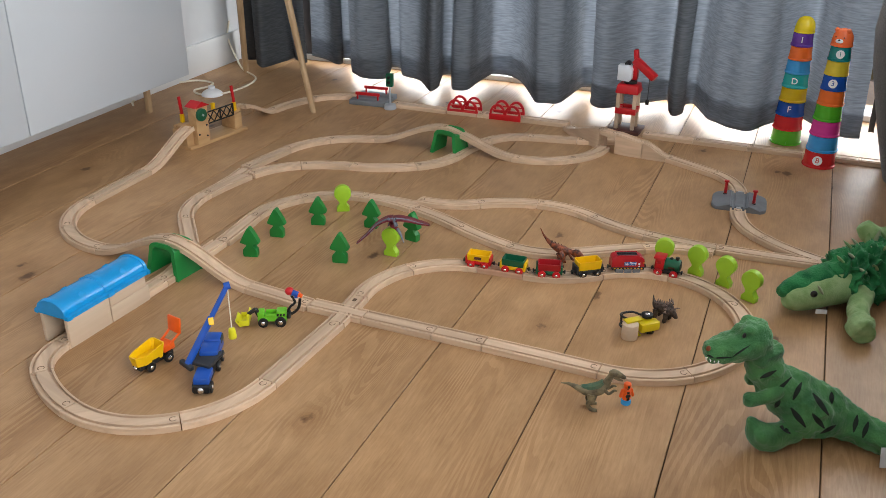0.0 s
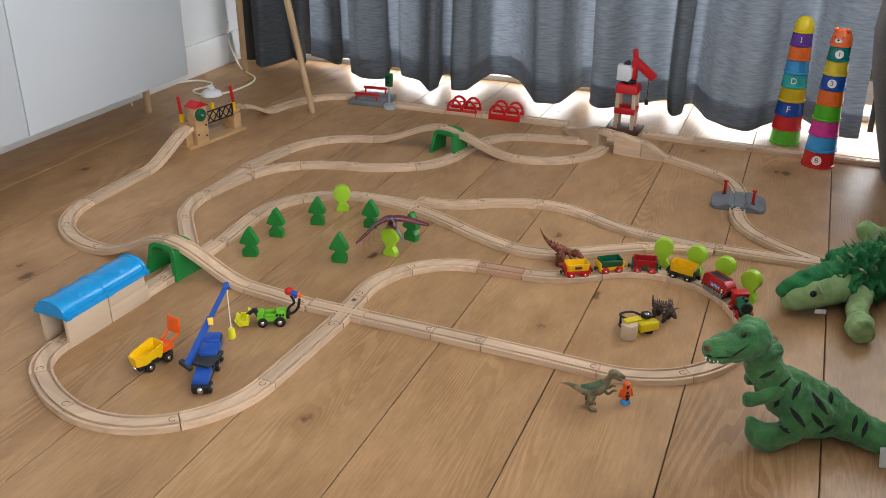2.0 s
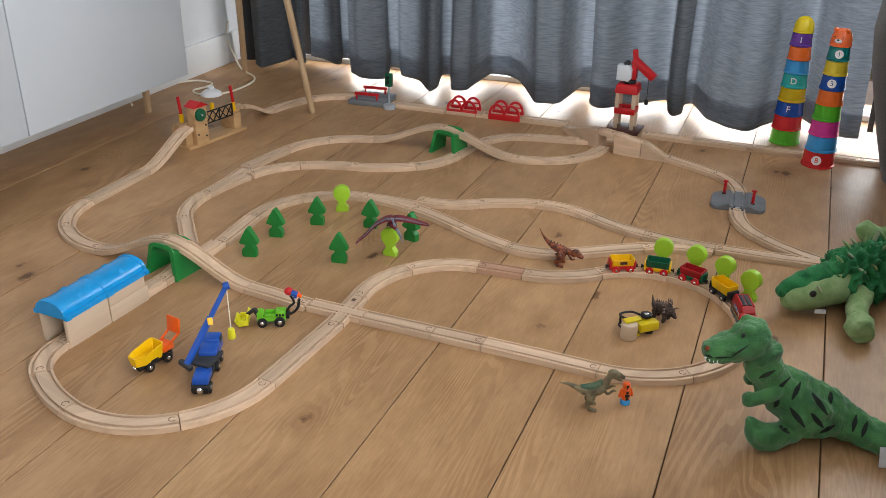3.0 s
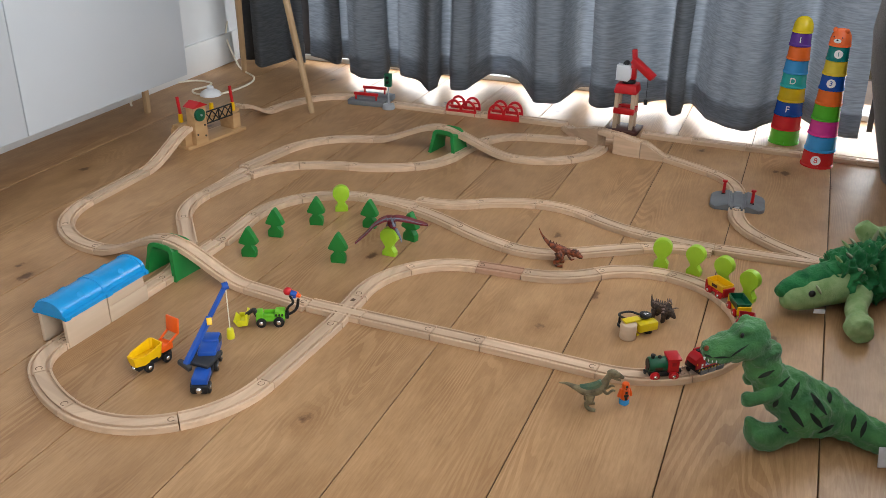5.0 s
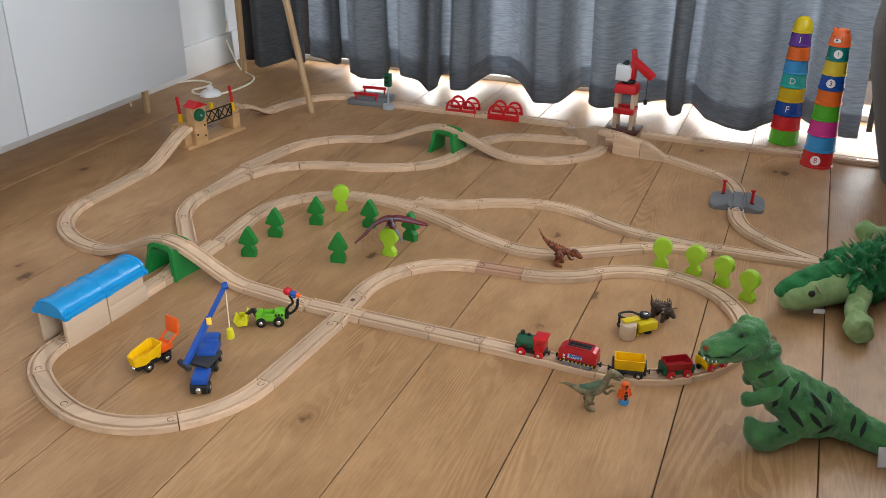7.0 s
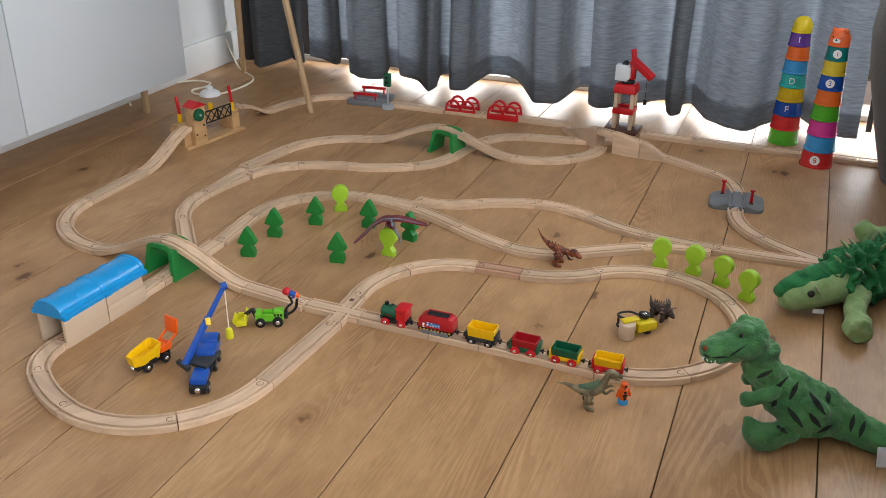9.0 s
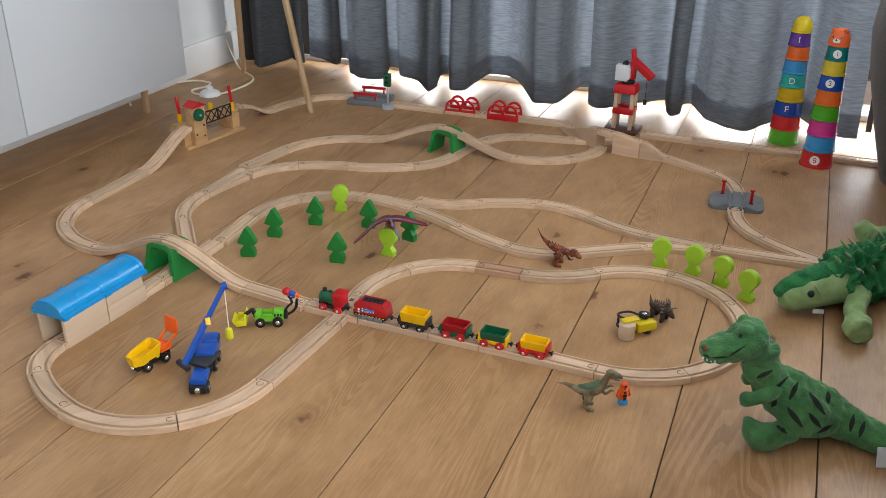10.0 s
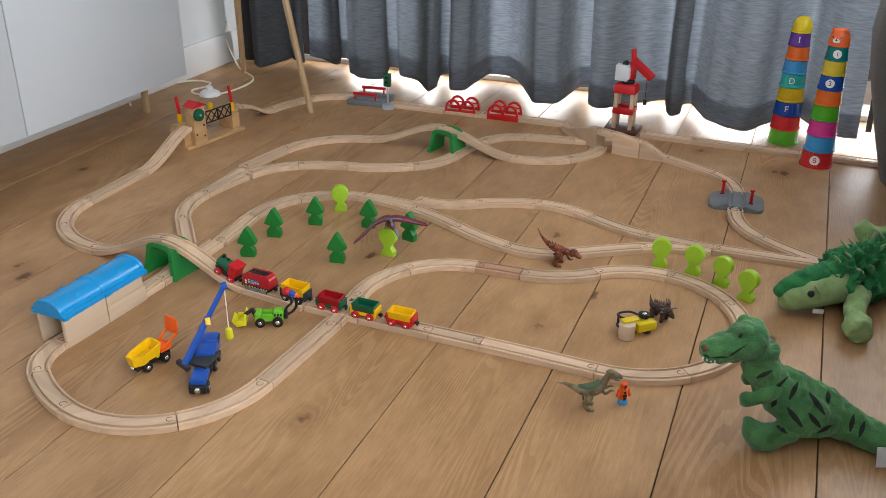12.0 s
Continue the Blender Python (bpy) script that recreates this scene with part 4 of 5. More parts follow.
def platform_stop():
    t = thing("station_platform", pose(-0.245, 2.985, 0, 0, 0, -17), "grey toy station platform with red benches", "toy station")
    for y in (-0.040, 0.040):
        part("platform", box(bmesh.new(), 0.128, 0.036, 0.017, at(0, y, 0.0085), 0.0015), GREY, t)
        part("bench_rail", box(bmesh.new(), 0.086, 0.004, 0.010, at(-0.004, y, 0.036), 0.001), RED, t)
        for x in (-0.040, 0.032):
            part("bench_post", box(bmesh.new(), 0.005, 0.005, 0.022, at(x, y, 0.026), 0.0006), RED, t)
    part("track_bed", rail_mesh(bmesh.new(), 0.126), GREY, t).matrix_basis = at(-0.063, 0, 0)
    s = thing("toy_signal", pose(-0.183, 2.902, 0, 0, 0, -20), "green toy traffic light on a grey stand", "toy signal")
    part("stand", cyl(bmesh.new(), 0.021, 0.0185, 0.016, at(0, 0, 0.008), 26, 0.002), LIGHT_GREY, s)
    part("post", cyl(bmesh.new(), 0.0032, 0.0028, 0.062, at(0, 0, 0.046), 12), LIGHT_GREY, s)
    part("signal_head", box(bmesh.new(), 0.024, 0.016, 0.044, at(0, 0, 0.097), 0.003), GREEN_TRAIN, s)
    for z in (0.106, 0.090):
        part("lamp_lens", cyl(bmesh.new(), 0.0058, 0.0050, 0.004, at(0, -0.009, z, 90, 0, 0), 16), BLACK, s)


def arch_rails():
    for x, y in ((0.062, 2.858), (0.196, 2.808)):
        t = thing("toy_bridge_rail", pose(x, y, 0, 0, 0, -19.5), "red plastic arched side rails clipped to the track", "toy bridge", "red arch rails")
        for side in (-0.024, 0.024):
            panel = new("arch_panel")
            panel.parent = t
            panel.matrix_basis = at(0, side, 0)
            bm = bmesh.new()
            box(bm, 0.104, 0.005, 0.019, at(0, 0, 0.0095), 0.001)
            part("base_bar", bm, RED, panel)
            for cx in (-0.0245, 0.0245):
                arc = [(cx + 0.0265 * math.cos(a), 0.018 + 0.034 * math.sin(a)) for a in [math.pi * k / 16 for k in range(17)]]
                inn = [(cx + 0.0195 * math.cos(a), 0.018 + 0.027 * math.sin(a)) for a in [math.pi * k / 16 for k in range(16, -1, -1)]]
                part("arch", prism(bmesh.new(), arc + inn, 0.005, at(0, 0.0025, 0, 90, 0, 0), 0.0006), RED, panel)
                part("cross_bar", box(bmesh.new(), 0.042, 0.0038, 0.004, at(cx, 0, 0.031)), RED, panel)


def harbour_crane():
    t = thing("toy_crane", pose(0.556, 2.70, 0, 0, 0, -24), "red toy harbour crane on pale wooden legs", "toy crane")
    part("base_plate", box(bmesh.new(), 0.100, 0.090, 0.010, at(0, 0, 0.005), 0.001), BROWN, t)
    for x in (-0.025, 0.025):
        for y in (-0.022, 0.022):
            part("leg", box(bmesh.new(), 0.0115, 0.0115, 0.115, at(x, y, 0.0675), 0.0012), PALE_WOOD, t)
    for y in (-0.022, 0.022):
        part("brace", box(bmesh.new(), 0.064, 0.015, 0.019, at(0, y, 0.067), 0.002), RED, t)
    for x in (-0.025, 0.025):
        part("brace", box(bmesh.new(), 0.0155, 0.032, 0.012, at(x, 0, 0.067), 0.002), RED, t)
    bm = bmesh.new()
    box(bm, 0.072, 0.066, 0.028, at(0, 0, 0.135), 0.005, 3, taper=0.86)
    part("table", bm, RED, t)
    part("turntable", cyl(bmesh.new(), 0.020, 0.020, 0.010, at(0.002, 0, 0.154), 28, 0.002), BLACK, t)
    hexa = [(-0.024, 0), (0.012, -0.002), (0.019, 0.006), (0.019, 0.034), (0.008, 0.045), (-0.024, 0.045)]
    part("cab", prism(bmesh.new(), hexa, 0.034, at(-0.010, 0.008, 0.160, 90, 0, 0), 0.002), CLEAR_PLASTIC, t, "milky white crane cab")
    part("motor_cap", cyl(bmesh.new(), 0.009, 0.009, 0.020, at(-0.010, 0, 0.207, 90, 0, 0), 20, 0.002), BLACK, t)
    part("mast", box(bmesh.new(), 0.016, 0.026, 0.048, at(0.013, 0.006, 0.184), 0.003), RED, t)
    part("mast_head", box(bmesh.new(), 0.014, 0.020, 0.046, at(0.012, 0.006, 0.228, 0, -8, 0), 0.004), RED, t)
    boom = part("boom", box(bmesh.new(), 0.084, 0.025, 0.020, at(0.043, -0.004, 0.197, 0, 33, -14), 0.003), RED, t)
    part("boom_inset", box(bmesh.new(), 0.055, 0.012, 0.004, at(0.046, -0.006, 0.204, 0, 33, -14), 0.001), DARK_RED, boom)
    part("hoist_line", cyl(bmesh.new(), 0.0009, 0.0009, 0.075, at(0.060, -0.008, 0.140), 8), BLACK, t)
    part("hook_block", box(bmesh.new(), 0.011, 0.009, 0.016, at(0.060, -0.008, 0.098), 0.002), BLACK, t)


def toy_trees():
    conifer = [(-0.0165, 0), (-0.0175, 0.010), (-0.0165, 0.018), (-0.0105, 0.0245), (-0.0062, 0.0285), (-0.0075, 0.0315), (-0.0185, 0.0325), (-0.0222, 0.0345), (-0.0215, 0.039), (-0.0125, 0.056), (-0.0035, 0.0715), (0, 0.0735),
               (0.0035, 0.0715), (0.0125, 0.056), (0.0215, 0.039), (0.0222, 0.0345), (0.0185, 0.0325), (0.0075, 0.0315), (0.0062, 0.0285), (0.0105, 0.0245), (0.0165, 0.018), (0.0175, 0.010), (0.0165, 0)]
    round_top = [(-0.016, 0), (-0.0165, 0.010), (-0.011, 0.017), (-0.007, 0.022), (-0.009, 0.0275)] + [(0.0215 * math.cos(a), 0.049 + 0.0215 * math.sin(a)) for a in [radians(d) for d in range(238, -60, -15)]] + [(0.009, 0.0275), (0.007, 0.022), (0.011, 0.017), (0.0165, 0.010), (0.016, 0)]

    def tree(pts, mat, name, label, group):
        t = thing(name, pose(0, 0, 0), label, "toy tree", group)
        part("crown_and_trunk", prism(bmesh.new(), pts, 0.0172, at(0, 0.0086, 0, 90, 0, 0), 0.0009), mat, t)
        t.scale = (0.94, 0.94, 0.94)
        return t
    firs = [(-0.424, 1.793, -8), (-0.384, 1.897, -12), (-0.299, 1.966, -6), (-0.172, 1.952, -16), (-0.226, 1.767, -10), (-0.074, 1.882, -34)]
    limes = [(-0.249, 2.049, 6), (-0.117, 1.803, -24), (0.471, 1.758, -18), (0.534, 1.724, -36), (0.580, 1.673, -42), (0.614, 1.610, -46)]
    first = tree(conifer, GREEN_TREE, "fir_tree", "dark green painted wooden toy fir tree", "toy fir trees")
    for k, (x, y, a) in enumerate(firs):
        m = pose(x, y, 0, 0, 0, a)
        if k:
            copy_thing(first, m)
        else:
            first.matrix_basis = m @ Matrix.Scale(0.94, 4)
    first = tree(round_top, LIME, "round_tree", "lime green painted wooden toy tree with round crown", "toy round trees")
    for k, (x, y, a) in enumerate(limes):
        m = pose(x, y, 0, 0, 0, a)
        if k:
            copy_thing(first, m)
        else:
            first.matrix_basis = m @ Matrix.Scale(0.94, 4)


# ---------------------------------------------------------------- stacking cups
def cup(m, r0, r1, h, mat, label, sign=None, disc=False, face=0.0, dome=False, ears=False):
    t = thing("stacking_cup", m, label, "stacking cup", "stacking cups")
    if dome:
        prof = [(r0 * 1.04, 0), (r0 * 1.04, h * 0.10), (r0, h * 0.14), (r0 * 0.99, h * 0.35), (r0 * 0.90, h * 0.62), (r0 * 0.70, h * 0.85), (r0 * 0.40, h * 0.97), (r0 * 0.06, h * 1.0)]
    else:
        prof = [(r0 * 1.045, 0), (r0 * 1.05, h * 0.05), (r0 * 1.045, h * 0.12), (r0, h * 0.15), (r1, h * 0.95), (r1 * 0.95, h), (r1 * 0.3, h)]
    part("body", loft(bmesh.new(), [[(r * math.cos(a), r * math.sin(a), z) for a in [2 * math.pi * k / 36 for k in range(36)]] for r, z in prof]), mat, t)
    if sign:
        rr = (r0 + r1) / 2 + 0.0003
        lean = math.degrees(math.atan2(r0 - r1, h * 0.8))
        spot = pose(0, 0, 0, 0, 0, face) @ at(rr, 0, h * 0.52) @ pose(0, 0, 0, 90 - 0, 0, 90) @ pose(0, 0, 0, -lean, 0, 0)
        if disc:
            d = part("number_disc", cyl(bmesh.new(), h * 0.29, h * 0.29, 0.0016, spot, 24), WHITE_PLASTIC, t)
            words("numeral", sign, h * 0.46, mat, d, spot @ at(0, 0, 0.0009))
        else:
            words("letter", sign, h * 0.62, WHITE_PLASTIC, t, spot @ at(0, 0, 0.0004), 0.0008)
    if ears:
        for a in (face - 58, face + 58):
            c, s = math.cos(radians(a)), math.sin(radians(a))
            part("ear", ball(bmesh.new(), at(c * r0 * 0.66, s * r0 * 0.66, h * 0.90), 0.006, 0.006, 0.007), mat, t)
        spot = pose(0, 0, 0, 0, 0, face) @ at(r0 * 0.90, 0, h * 0.40)
        part("muzzle", ball(bmesh.new(), spot @ at(0.001, 0, -0.003), 0.003, 0.010, 0.006), WHITE_PLASTIC, t, "white muzzle patch")
        part("nose", ball(bmesh.new(), spot @ at(0.0035, 0, 0.000), 0.0014, 0.0030, 0.0024), BLACK, t)
        for w in (-0.011, 0.011):
            part("eye", ball(bmesh.new(), spot @ at(0.0005, w, 0.007), 0.0016, 0.0018, 0.0018), BLACK, t)


def cup_towers():
    C = CUP_COLOURS
    one = [("green", "green stacking cup standing on the floor", None, False), ("red", "red stacking cup in a tower", None, False), ("navy", "dark blue stacking cup with letter F", "F", False), ("mustard", "mustard stacking cup in a tower", None, False),
           ("teal", "turquoise stacking cup with letter D", "D", False), ("sky", "sky blue stacking cup in a tower", None, False), ("orange", "orange stacking cup in a tower", None, False), ("purple", "purple stacking cup with number 1", "1", False)]
    two = [("red", "large red stacking cup with number 8", "8", True), ("sky", "sky blue stacking cup in a tower", None, False), ("pink", "pink stacking cup in a tower", None, False), ("green", "green stacking cup in a tower", None, False),
           ("orange", "orange stacking cup in a tower", None, False), ("navy", "dark blue stacking cup with number 3", "3", True), ("lemon", "yellow stacking cup in a tower", None, False), ("petrol", "petrol green stacking cup with number 1", "1", True)]
    rng = random.Random(7)
    for base, rows, r_low, r_top, h_low, h_top, face in (((1.019, 2.606), one, 0.0425, 0.0275, 0.0435, 0.0375, -110), ((1.046, 2.408), two, 0.0420, 0.0262, 0.0455, 0.0370, -116)):
        z = 0.0
        for k, (c, label, sign, disc) in enumerate(rows):
            f = k / 8
            r0, r1 = r_low + (r_top - r_low) * f, r_low + (r_top - r_low) * (f + 0.125)
            h = h_low + (h_top - h_low) * f
            cup(pose(base[0] + rng.uniform(-0.001, 0.001), base[1] + rng.uniform(-0.001, 0.001), z), r0, r1 - 0.0005, h - 0.0006, C[c], label, sign, disc, face + rng.uniform(-7, 7))
            z += h
        if rows is one:
            cup(pose(*base, z), r_top, r_top, 0.044, C["yellow"], "yellow domed cap on a stacking cup tower", dome=True)
        else:
            cup(pose(*base, z), r_top + 0.001, r_top, 0.045, C["coral"], "orange bear shaped cap on a cup tower", dome=True, ears=True, face=face - 14)


build_cabinet()
build_lamp()
build_sofa()
arch_tunnel(-0.572, 1.716, 62, 0.0735, "green plastic toy tunnel under the ramp track")
arch_tunnel(0.012, 2.487, 58, 0.0700, "green plastic toy tunnel under the rear ramp track")
engine_shed()
lifting_bridge()
arched_ramp()
level_crossing()
platform_stop()
arch_rails()
harbour_crane()
toy_trees()
cup_towers()


# ---------------------------------------------------------------- toy vehicles
def bar(bm, a, b, w, h, bev=0.001):
    a, b = Vector(a), Vector(b)
    d = b - a
    m = Matrix.Translation((a + b) / 2) @ d.to_track_quat("X", "Z").to_matrix().to_4x4()
    return box(bm, d.length, w, h, m, bev)


def road_wheel(parent, m, r, w=0.007):
    wh = part("wheel", cyl(bmesh.new(), r, r, w, m, 24, 0.0012), BLACK, parent)
    part("hub", ball(bmesh.new(), m @ at(0, 0, w * 0.42), r * 0.45, r * 0.45, 0.0025, 12, 8), CHROME, wh, "domed steel wheel hub")


def axle_wheels(parent, x, r, half, base=Matrix()):
    for s in (-1, 1):
        road_wheel(parent, base @ at(x, s * half, r, -90 * s, 0, 0), r)


def dump_truck():
    t = thing("dump_truck", pose(-0.509, 1.352, 0, 0, 0, 56) @ Matrix.Scale(0.93, 4), "yellow toy dump truck with orange rear frame", "toy truck", "toy vehicles")
    bm = bmesh.new()
    box(bm, 0.078, 0.022, 0.009, at(0, 0, 0.0135), 0.001)
    box(bm, 0.020, 0.031, 0.012, at(-0.006, 0, 0.0185), 0.002)
    part("chassis", bm, BLACK, t)
    part("magnet", ball(bmesh.new(), at(-0.0415, 0, 0.0135), 0.0032, 0.005, 0.005), CHROME, t)
    axle_wheels(t, -0.018, 0.0097, 0.0140)
    axle_wheels(t, 0.024, 0.0097, 0.0140)
    rings = []
    for sx, sy, z, inn in ((0.9, 0.8, 0.018, 0), (1.0, 1.0, 0.0335, 0), (1.02, 1.03, 0.0385, 0), (0.95, 0.90, 0.0385, 1), (0.84, 0.72, 0.0268, 1)):
        out = [(-0.045, -0.009), (-0.045, 0.009), (-0.028, 0.0180), (0.012, 0.0180), (0.017, 0.014), (0.017, -0.014), (0.012, -0.0180), (-0.028, -0.0180)]
        lift = lambda x: (0.009 if x > 0 else 0.0) * (z > 0.03)
        rings.append([(-0.012 + (x + 0.012) * sx, y * sy, z + lift(x)) for x, y in out])
    part("tipper", loft(bmesh.new(), rings), YELLOW, t)
    part("seat_deck", box(bmesh.new(), 0.027, 0.028, 0.014, at(0.029, 0, 0.0285), 0.003), ORANGE, t)
    for s in (-1, 1):
        part("frame_post", bar(bmesh.new(), (0.030, s * 0.0125, 0.033), (0.056, s * 0.0140, 0.048), 0.004, 0.004), ORANGE, t)
    part("raised_panel", box(bmesh.new(), 0.005, 0.034, 0.032, at(0.057, 0, 0.062, 0, 6, 0), 0.002), ORANGE, t)


def crane_truck():
    t = thing("crane_truck", pose(-0.3955, 1.327, 0), "blue toy crane truck with raised boom", "toy truck", "toy vehicles")
    B = at(-0.009, -0.008, 0, 0, 0, 92) @ Matrix.Diagonal((0.97, 0.93, 0.96, 1))
    bm = bmesh.new()
    box(bm, 0.125, 0.024, 0.012, B @ at(0, 0, 0.015), 0.0015)
    box(bm, 0.012, 0.030, 0.016, B @ at(-0.060, 0, 0.014), 0.003)
    part("chassis", bm, BLACK, t)
    part("magnet", ball(bmesh.new(), B @ at(-0.0665, 0, 0.014), 0.004, 0.006, 0.006), CHROME, t)
    for x in (-0.050, 0.018, 0.050):
        axle_wheels(t, x, 0.0108, 0.0140, B)
    part("front_cowl", box(bmesh.new(), 0.040, 0.029, 0.014, B @ at(-0.040, 0, 0.0265), 0.003), BLUE, t)
    part("turntable", box(bmesh.new(), 0.046, 0.050, 0.008, B @ at(0.002, 0.004, 0.0375, 0, -5, -24), 0.002), DARK, t)
    part("counterweight", box(bmesh.new(), 0.042, 0.034, 0.016, B @ at(0.022, -0.002, 0.0425), 0.004), BLUE, t)
    cab = part("cab", box(bmesh.new(), 0.030, 0.032, 0.030, B @ at(0.050, -0.002, 0.040), 0.005), BLUE, t)
    part("cab_window", box(bmesh.new(), 0.022, 0.0335, 0.012, B @ at(0.051, -0.002, 0.047), 0.002), DARK, cab)
    low, high = Vector((-0.038, -0.028, 0.034)), Vector((0.0105, 0.094, 0.122))
    mid = low.lerp(high, 0.60)
    part("outrigger", bar(bmesh.new(), (-0.051, -0.019, 0.037), (-0.028, -0.035, 0.031), 0.009, 0.009, 0.002), DARK, t)
    boom = part("boom", bar(bmesh.new(), low, mid, 0.0100, 0.0100, 0.002), BLUE, t)
    part("boom_extension", bar(bmesh.new(), mid, high, 0.0078, 0.0075, 0.002), BLUE, boom)
    part("boom_tip", cyl(bmesh.new(), 0.007, 0.007, 0.011, at(*high, 0, 80, 20), 18, 0.001), BLUE, boom)
    part("boom_plate", box(bmesh.new(), 0.009, 0.006, 0.013, at(*(low.lerp(high, 0.56) + Vector((0.004, -0.008, 0.002))), -30, 0, 20), 0.001), YELLOW, boom, "yellow label plate")
    part("hoist_cord", cyl(bmesh.new(), 0.0011, 0.0011, 0.086, at(0.0105, 0.096, 0.077), 8), CREAM_CORD, t)
    part("hook_weight", cyl(bmesh.new(), 0.0080, 0.0058, 0.022, at(0.0105, 0.096, 0.024), 20, 0.003), LEMON, t, "yellow green hanging weight")


LEMON = plastic("lemon_plastic", "e2dc2a")


def wheel_loader():
    t = thing("wheel_loader", pose(-0.327, 1.498, 0, 0, 0, 4) @ Matrix.Scale(0.94, 4), "lime green toy loader with yellow bucket and rear gripper", "toy truck", "toy vehicles")
    bm = bmesh.new()
    box(bm, 0.058, 0.022, 0.011, at(0.002, 0, 0.0165), 0.002)
    box(bm, 0.020, 0.022, 0.014, at(0.021, 0, 0.027), 0.003)
    box(bm, 0.014, 0.022, 0.012, at(-0.020, 0, 0.026), 0.003)
    for s in (-1, 1):
        box(bm, 0.022, 0.003, 0.008, at(-0.001, s * 0.0098, 0.0245), 0.001)
    part("body", bm, LIME_BODY, t)
    part("rear_bumper", box(bmesh.new(), 0.008, 0.020, 0.010, at(0.035, 0, 0.021), 0.002), BLACK, t)
    for k in range(3):
        part("vent", box(bmesh.new(), 0.0035, 0.0015, 0.005, at(0.014 + k * 0.006, -0.0112, 0.026, 0, 12, 0)), BLACK, t)
    axle_wheels(t, -0.016, 0.0100, 0.0125)
    axle_wheels(t, 0.019, 0.0110, 0.0125)
    arm = part("lift_arm", bar(bmesh.new(), (-0.022, -0.004, 0.018), (-0.031, -0.004, 0.038), 0.010, 0.008, 0.002), BLACK, t)
    part("lift_link", bar(bmesh.new(), (-0.029, -0.004, 0.038), (-0.047, -0.006, 0.026), 0.008, 0.007, 0.002), BLACK, arm)
    prof = [(-0.043, 0.008), (-0.042, 0.028), (-0.046, 0.030), (-0.049, 0.012), (-0.060, 0.009), (-0.069, 0.020), (-0.071, 0.018), (-0.062, 0.005)]
    bm = bmesh.new()
    loft(bm, [[(x, -0.018, z) for x, z in prof], [(x, 0.018, z) for x, z in prof]])
    for y in (-0.0175, 0.0175):
        box(bm, 0.018, 0.002, 0.012, at(-0.054, y, 0.013), 0.0006)
    part("bucket", bm, LEMON, t)
    part("gripper_arm", tube(bmesh.new(), [(0.030, 0, 0.022), (0.043, 0, 0.024), (0.055, 0, 0.036), (0.059, 0, 0.056)], 0.0030, 8), BLACK, t)
    part("gripper_arm", tube(bmesh.new(), [(0.030, 0.004, 0.020), (0.038, 0.004, 0.036), (0.048, 0.003, 0.047), (0.042, 0.002, 0.063)], 0.0026, 8), BLACK, t)
    # the little worker in the gripper: one plain shape
    bm = bmesh.new()
    ball(bm, at(0.037, 0.004, 0.066), 0.0095, 0.0090, 0.0085)
    cut = len(bm.faces)
    bm.faces.ensure_lookup_table()
    cyl(bm, 0.0068, 0.0062, 0.017, at(0.049, 0.001, 0.062, 0, 105, -15), 16, 0.002)
    bm.faces.ensure_lookup_table()
    for f in bm.faces[cut:]:
        f.material_index = 1
    cut = len(bm.faces)
    box(bm, 0.007, 0.006, 0.004, at(0.050, -0.005, 0.057), 0.001)
    box(bm, 0.010, 0.009, 0.006, at(0.058, 0, 0.058, 0, 20, -15), 0.002)
    bm.faces.ensure_lookup_table()
    for f in bm.faces[cut:]:
        f.material_index = 2 if f.calc_center_median().x < 0.054 else 1
    fig = part("toy_figure", bm, None)
    for mm in (RED, ORANGE, BLUE):
        fig.data.materials.append(mm)
    fig.matrix_basis = t.matrix_basis @ at(0.002, 0, 0.006)
    tagged(fig, "small toy worker in orange with red helmet", "figurine")


def road_roller():
    t = thing("road_roller", pose(0.366, 1.476, 0, 0, 0, 22) @ Matrix.Scale(0.93, 4), "yellow toy road roller tipped on its side", "toy truck", "toy vehicles")
    part("drum", cyl(bmesh.new(), 0.0165, 0.0165, 0.033, at(-0.027, -0.008, 0.0168), 30, 0.0015), PALE_WOOD, t, "pale wooden roller drum")
    part("drum_fork", box(bmesh.new(), 0.036, 0.017, 0.004, at(-0.018, -0.002, 0.0360), 0.0015), LEMON_DEEP, t)
    part("drum_fork", box(bmesh.new(), 0.036, 0.017, 0.003, at(-0.018, -0.002, 0.0017), 0.001), LEMON_DEEP, t)
    bm = bmesh.new()
    box(bm, 0.044, 0.021, 0.019, at(0.017, -0.006, 0.018), 0.003)
    box(bm, 0.018, 0.030, 0.016, at(0.020, 0.003, 0.018), 0.003)
    part("body", bm, LEMON_DEEP, t)
    road_wheel(t, at(0.022, 0.008, 0.0335), 0.0118)
    road_wheel(t, at(0.022, -0.004, 0.0042, 180, 0, 0), 0.0100)
    part("roll_bar", tube(bmesh.new(), [(-0.026, 0.004, 0.036), (-0.030, 0.022, 0.035), (-0.022, 0.032, 0.034), (0.000, 0.030, 0.034), (0.012, 0.014, 0.033)], 0.0024, 8), BLACK, t)
    part("roll_bar", tube(bmesh.new(), [(-0.026, 0.004, 0.012), (-0.030, 0.022, 0.012), (-0.022, 0.032, 0.012), (0.000, 0.030, 0.012), (0.012, 0.014, 0.012)], 0.0024, 8), BLACK, t)
    part("roll_bar_tie", cyl(bmesh.new(), 0.0024, 0.0024, 0.024, at(-0.024, 0.030, 0.0235), 8), BLACK, t)


LEMON_DEEP = plastic("roller_yellow", "dcc414")


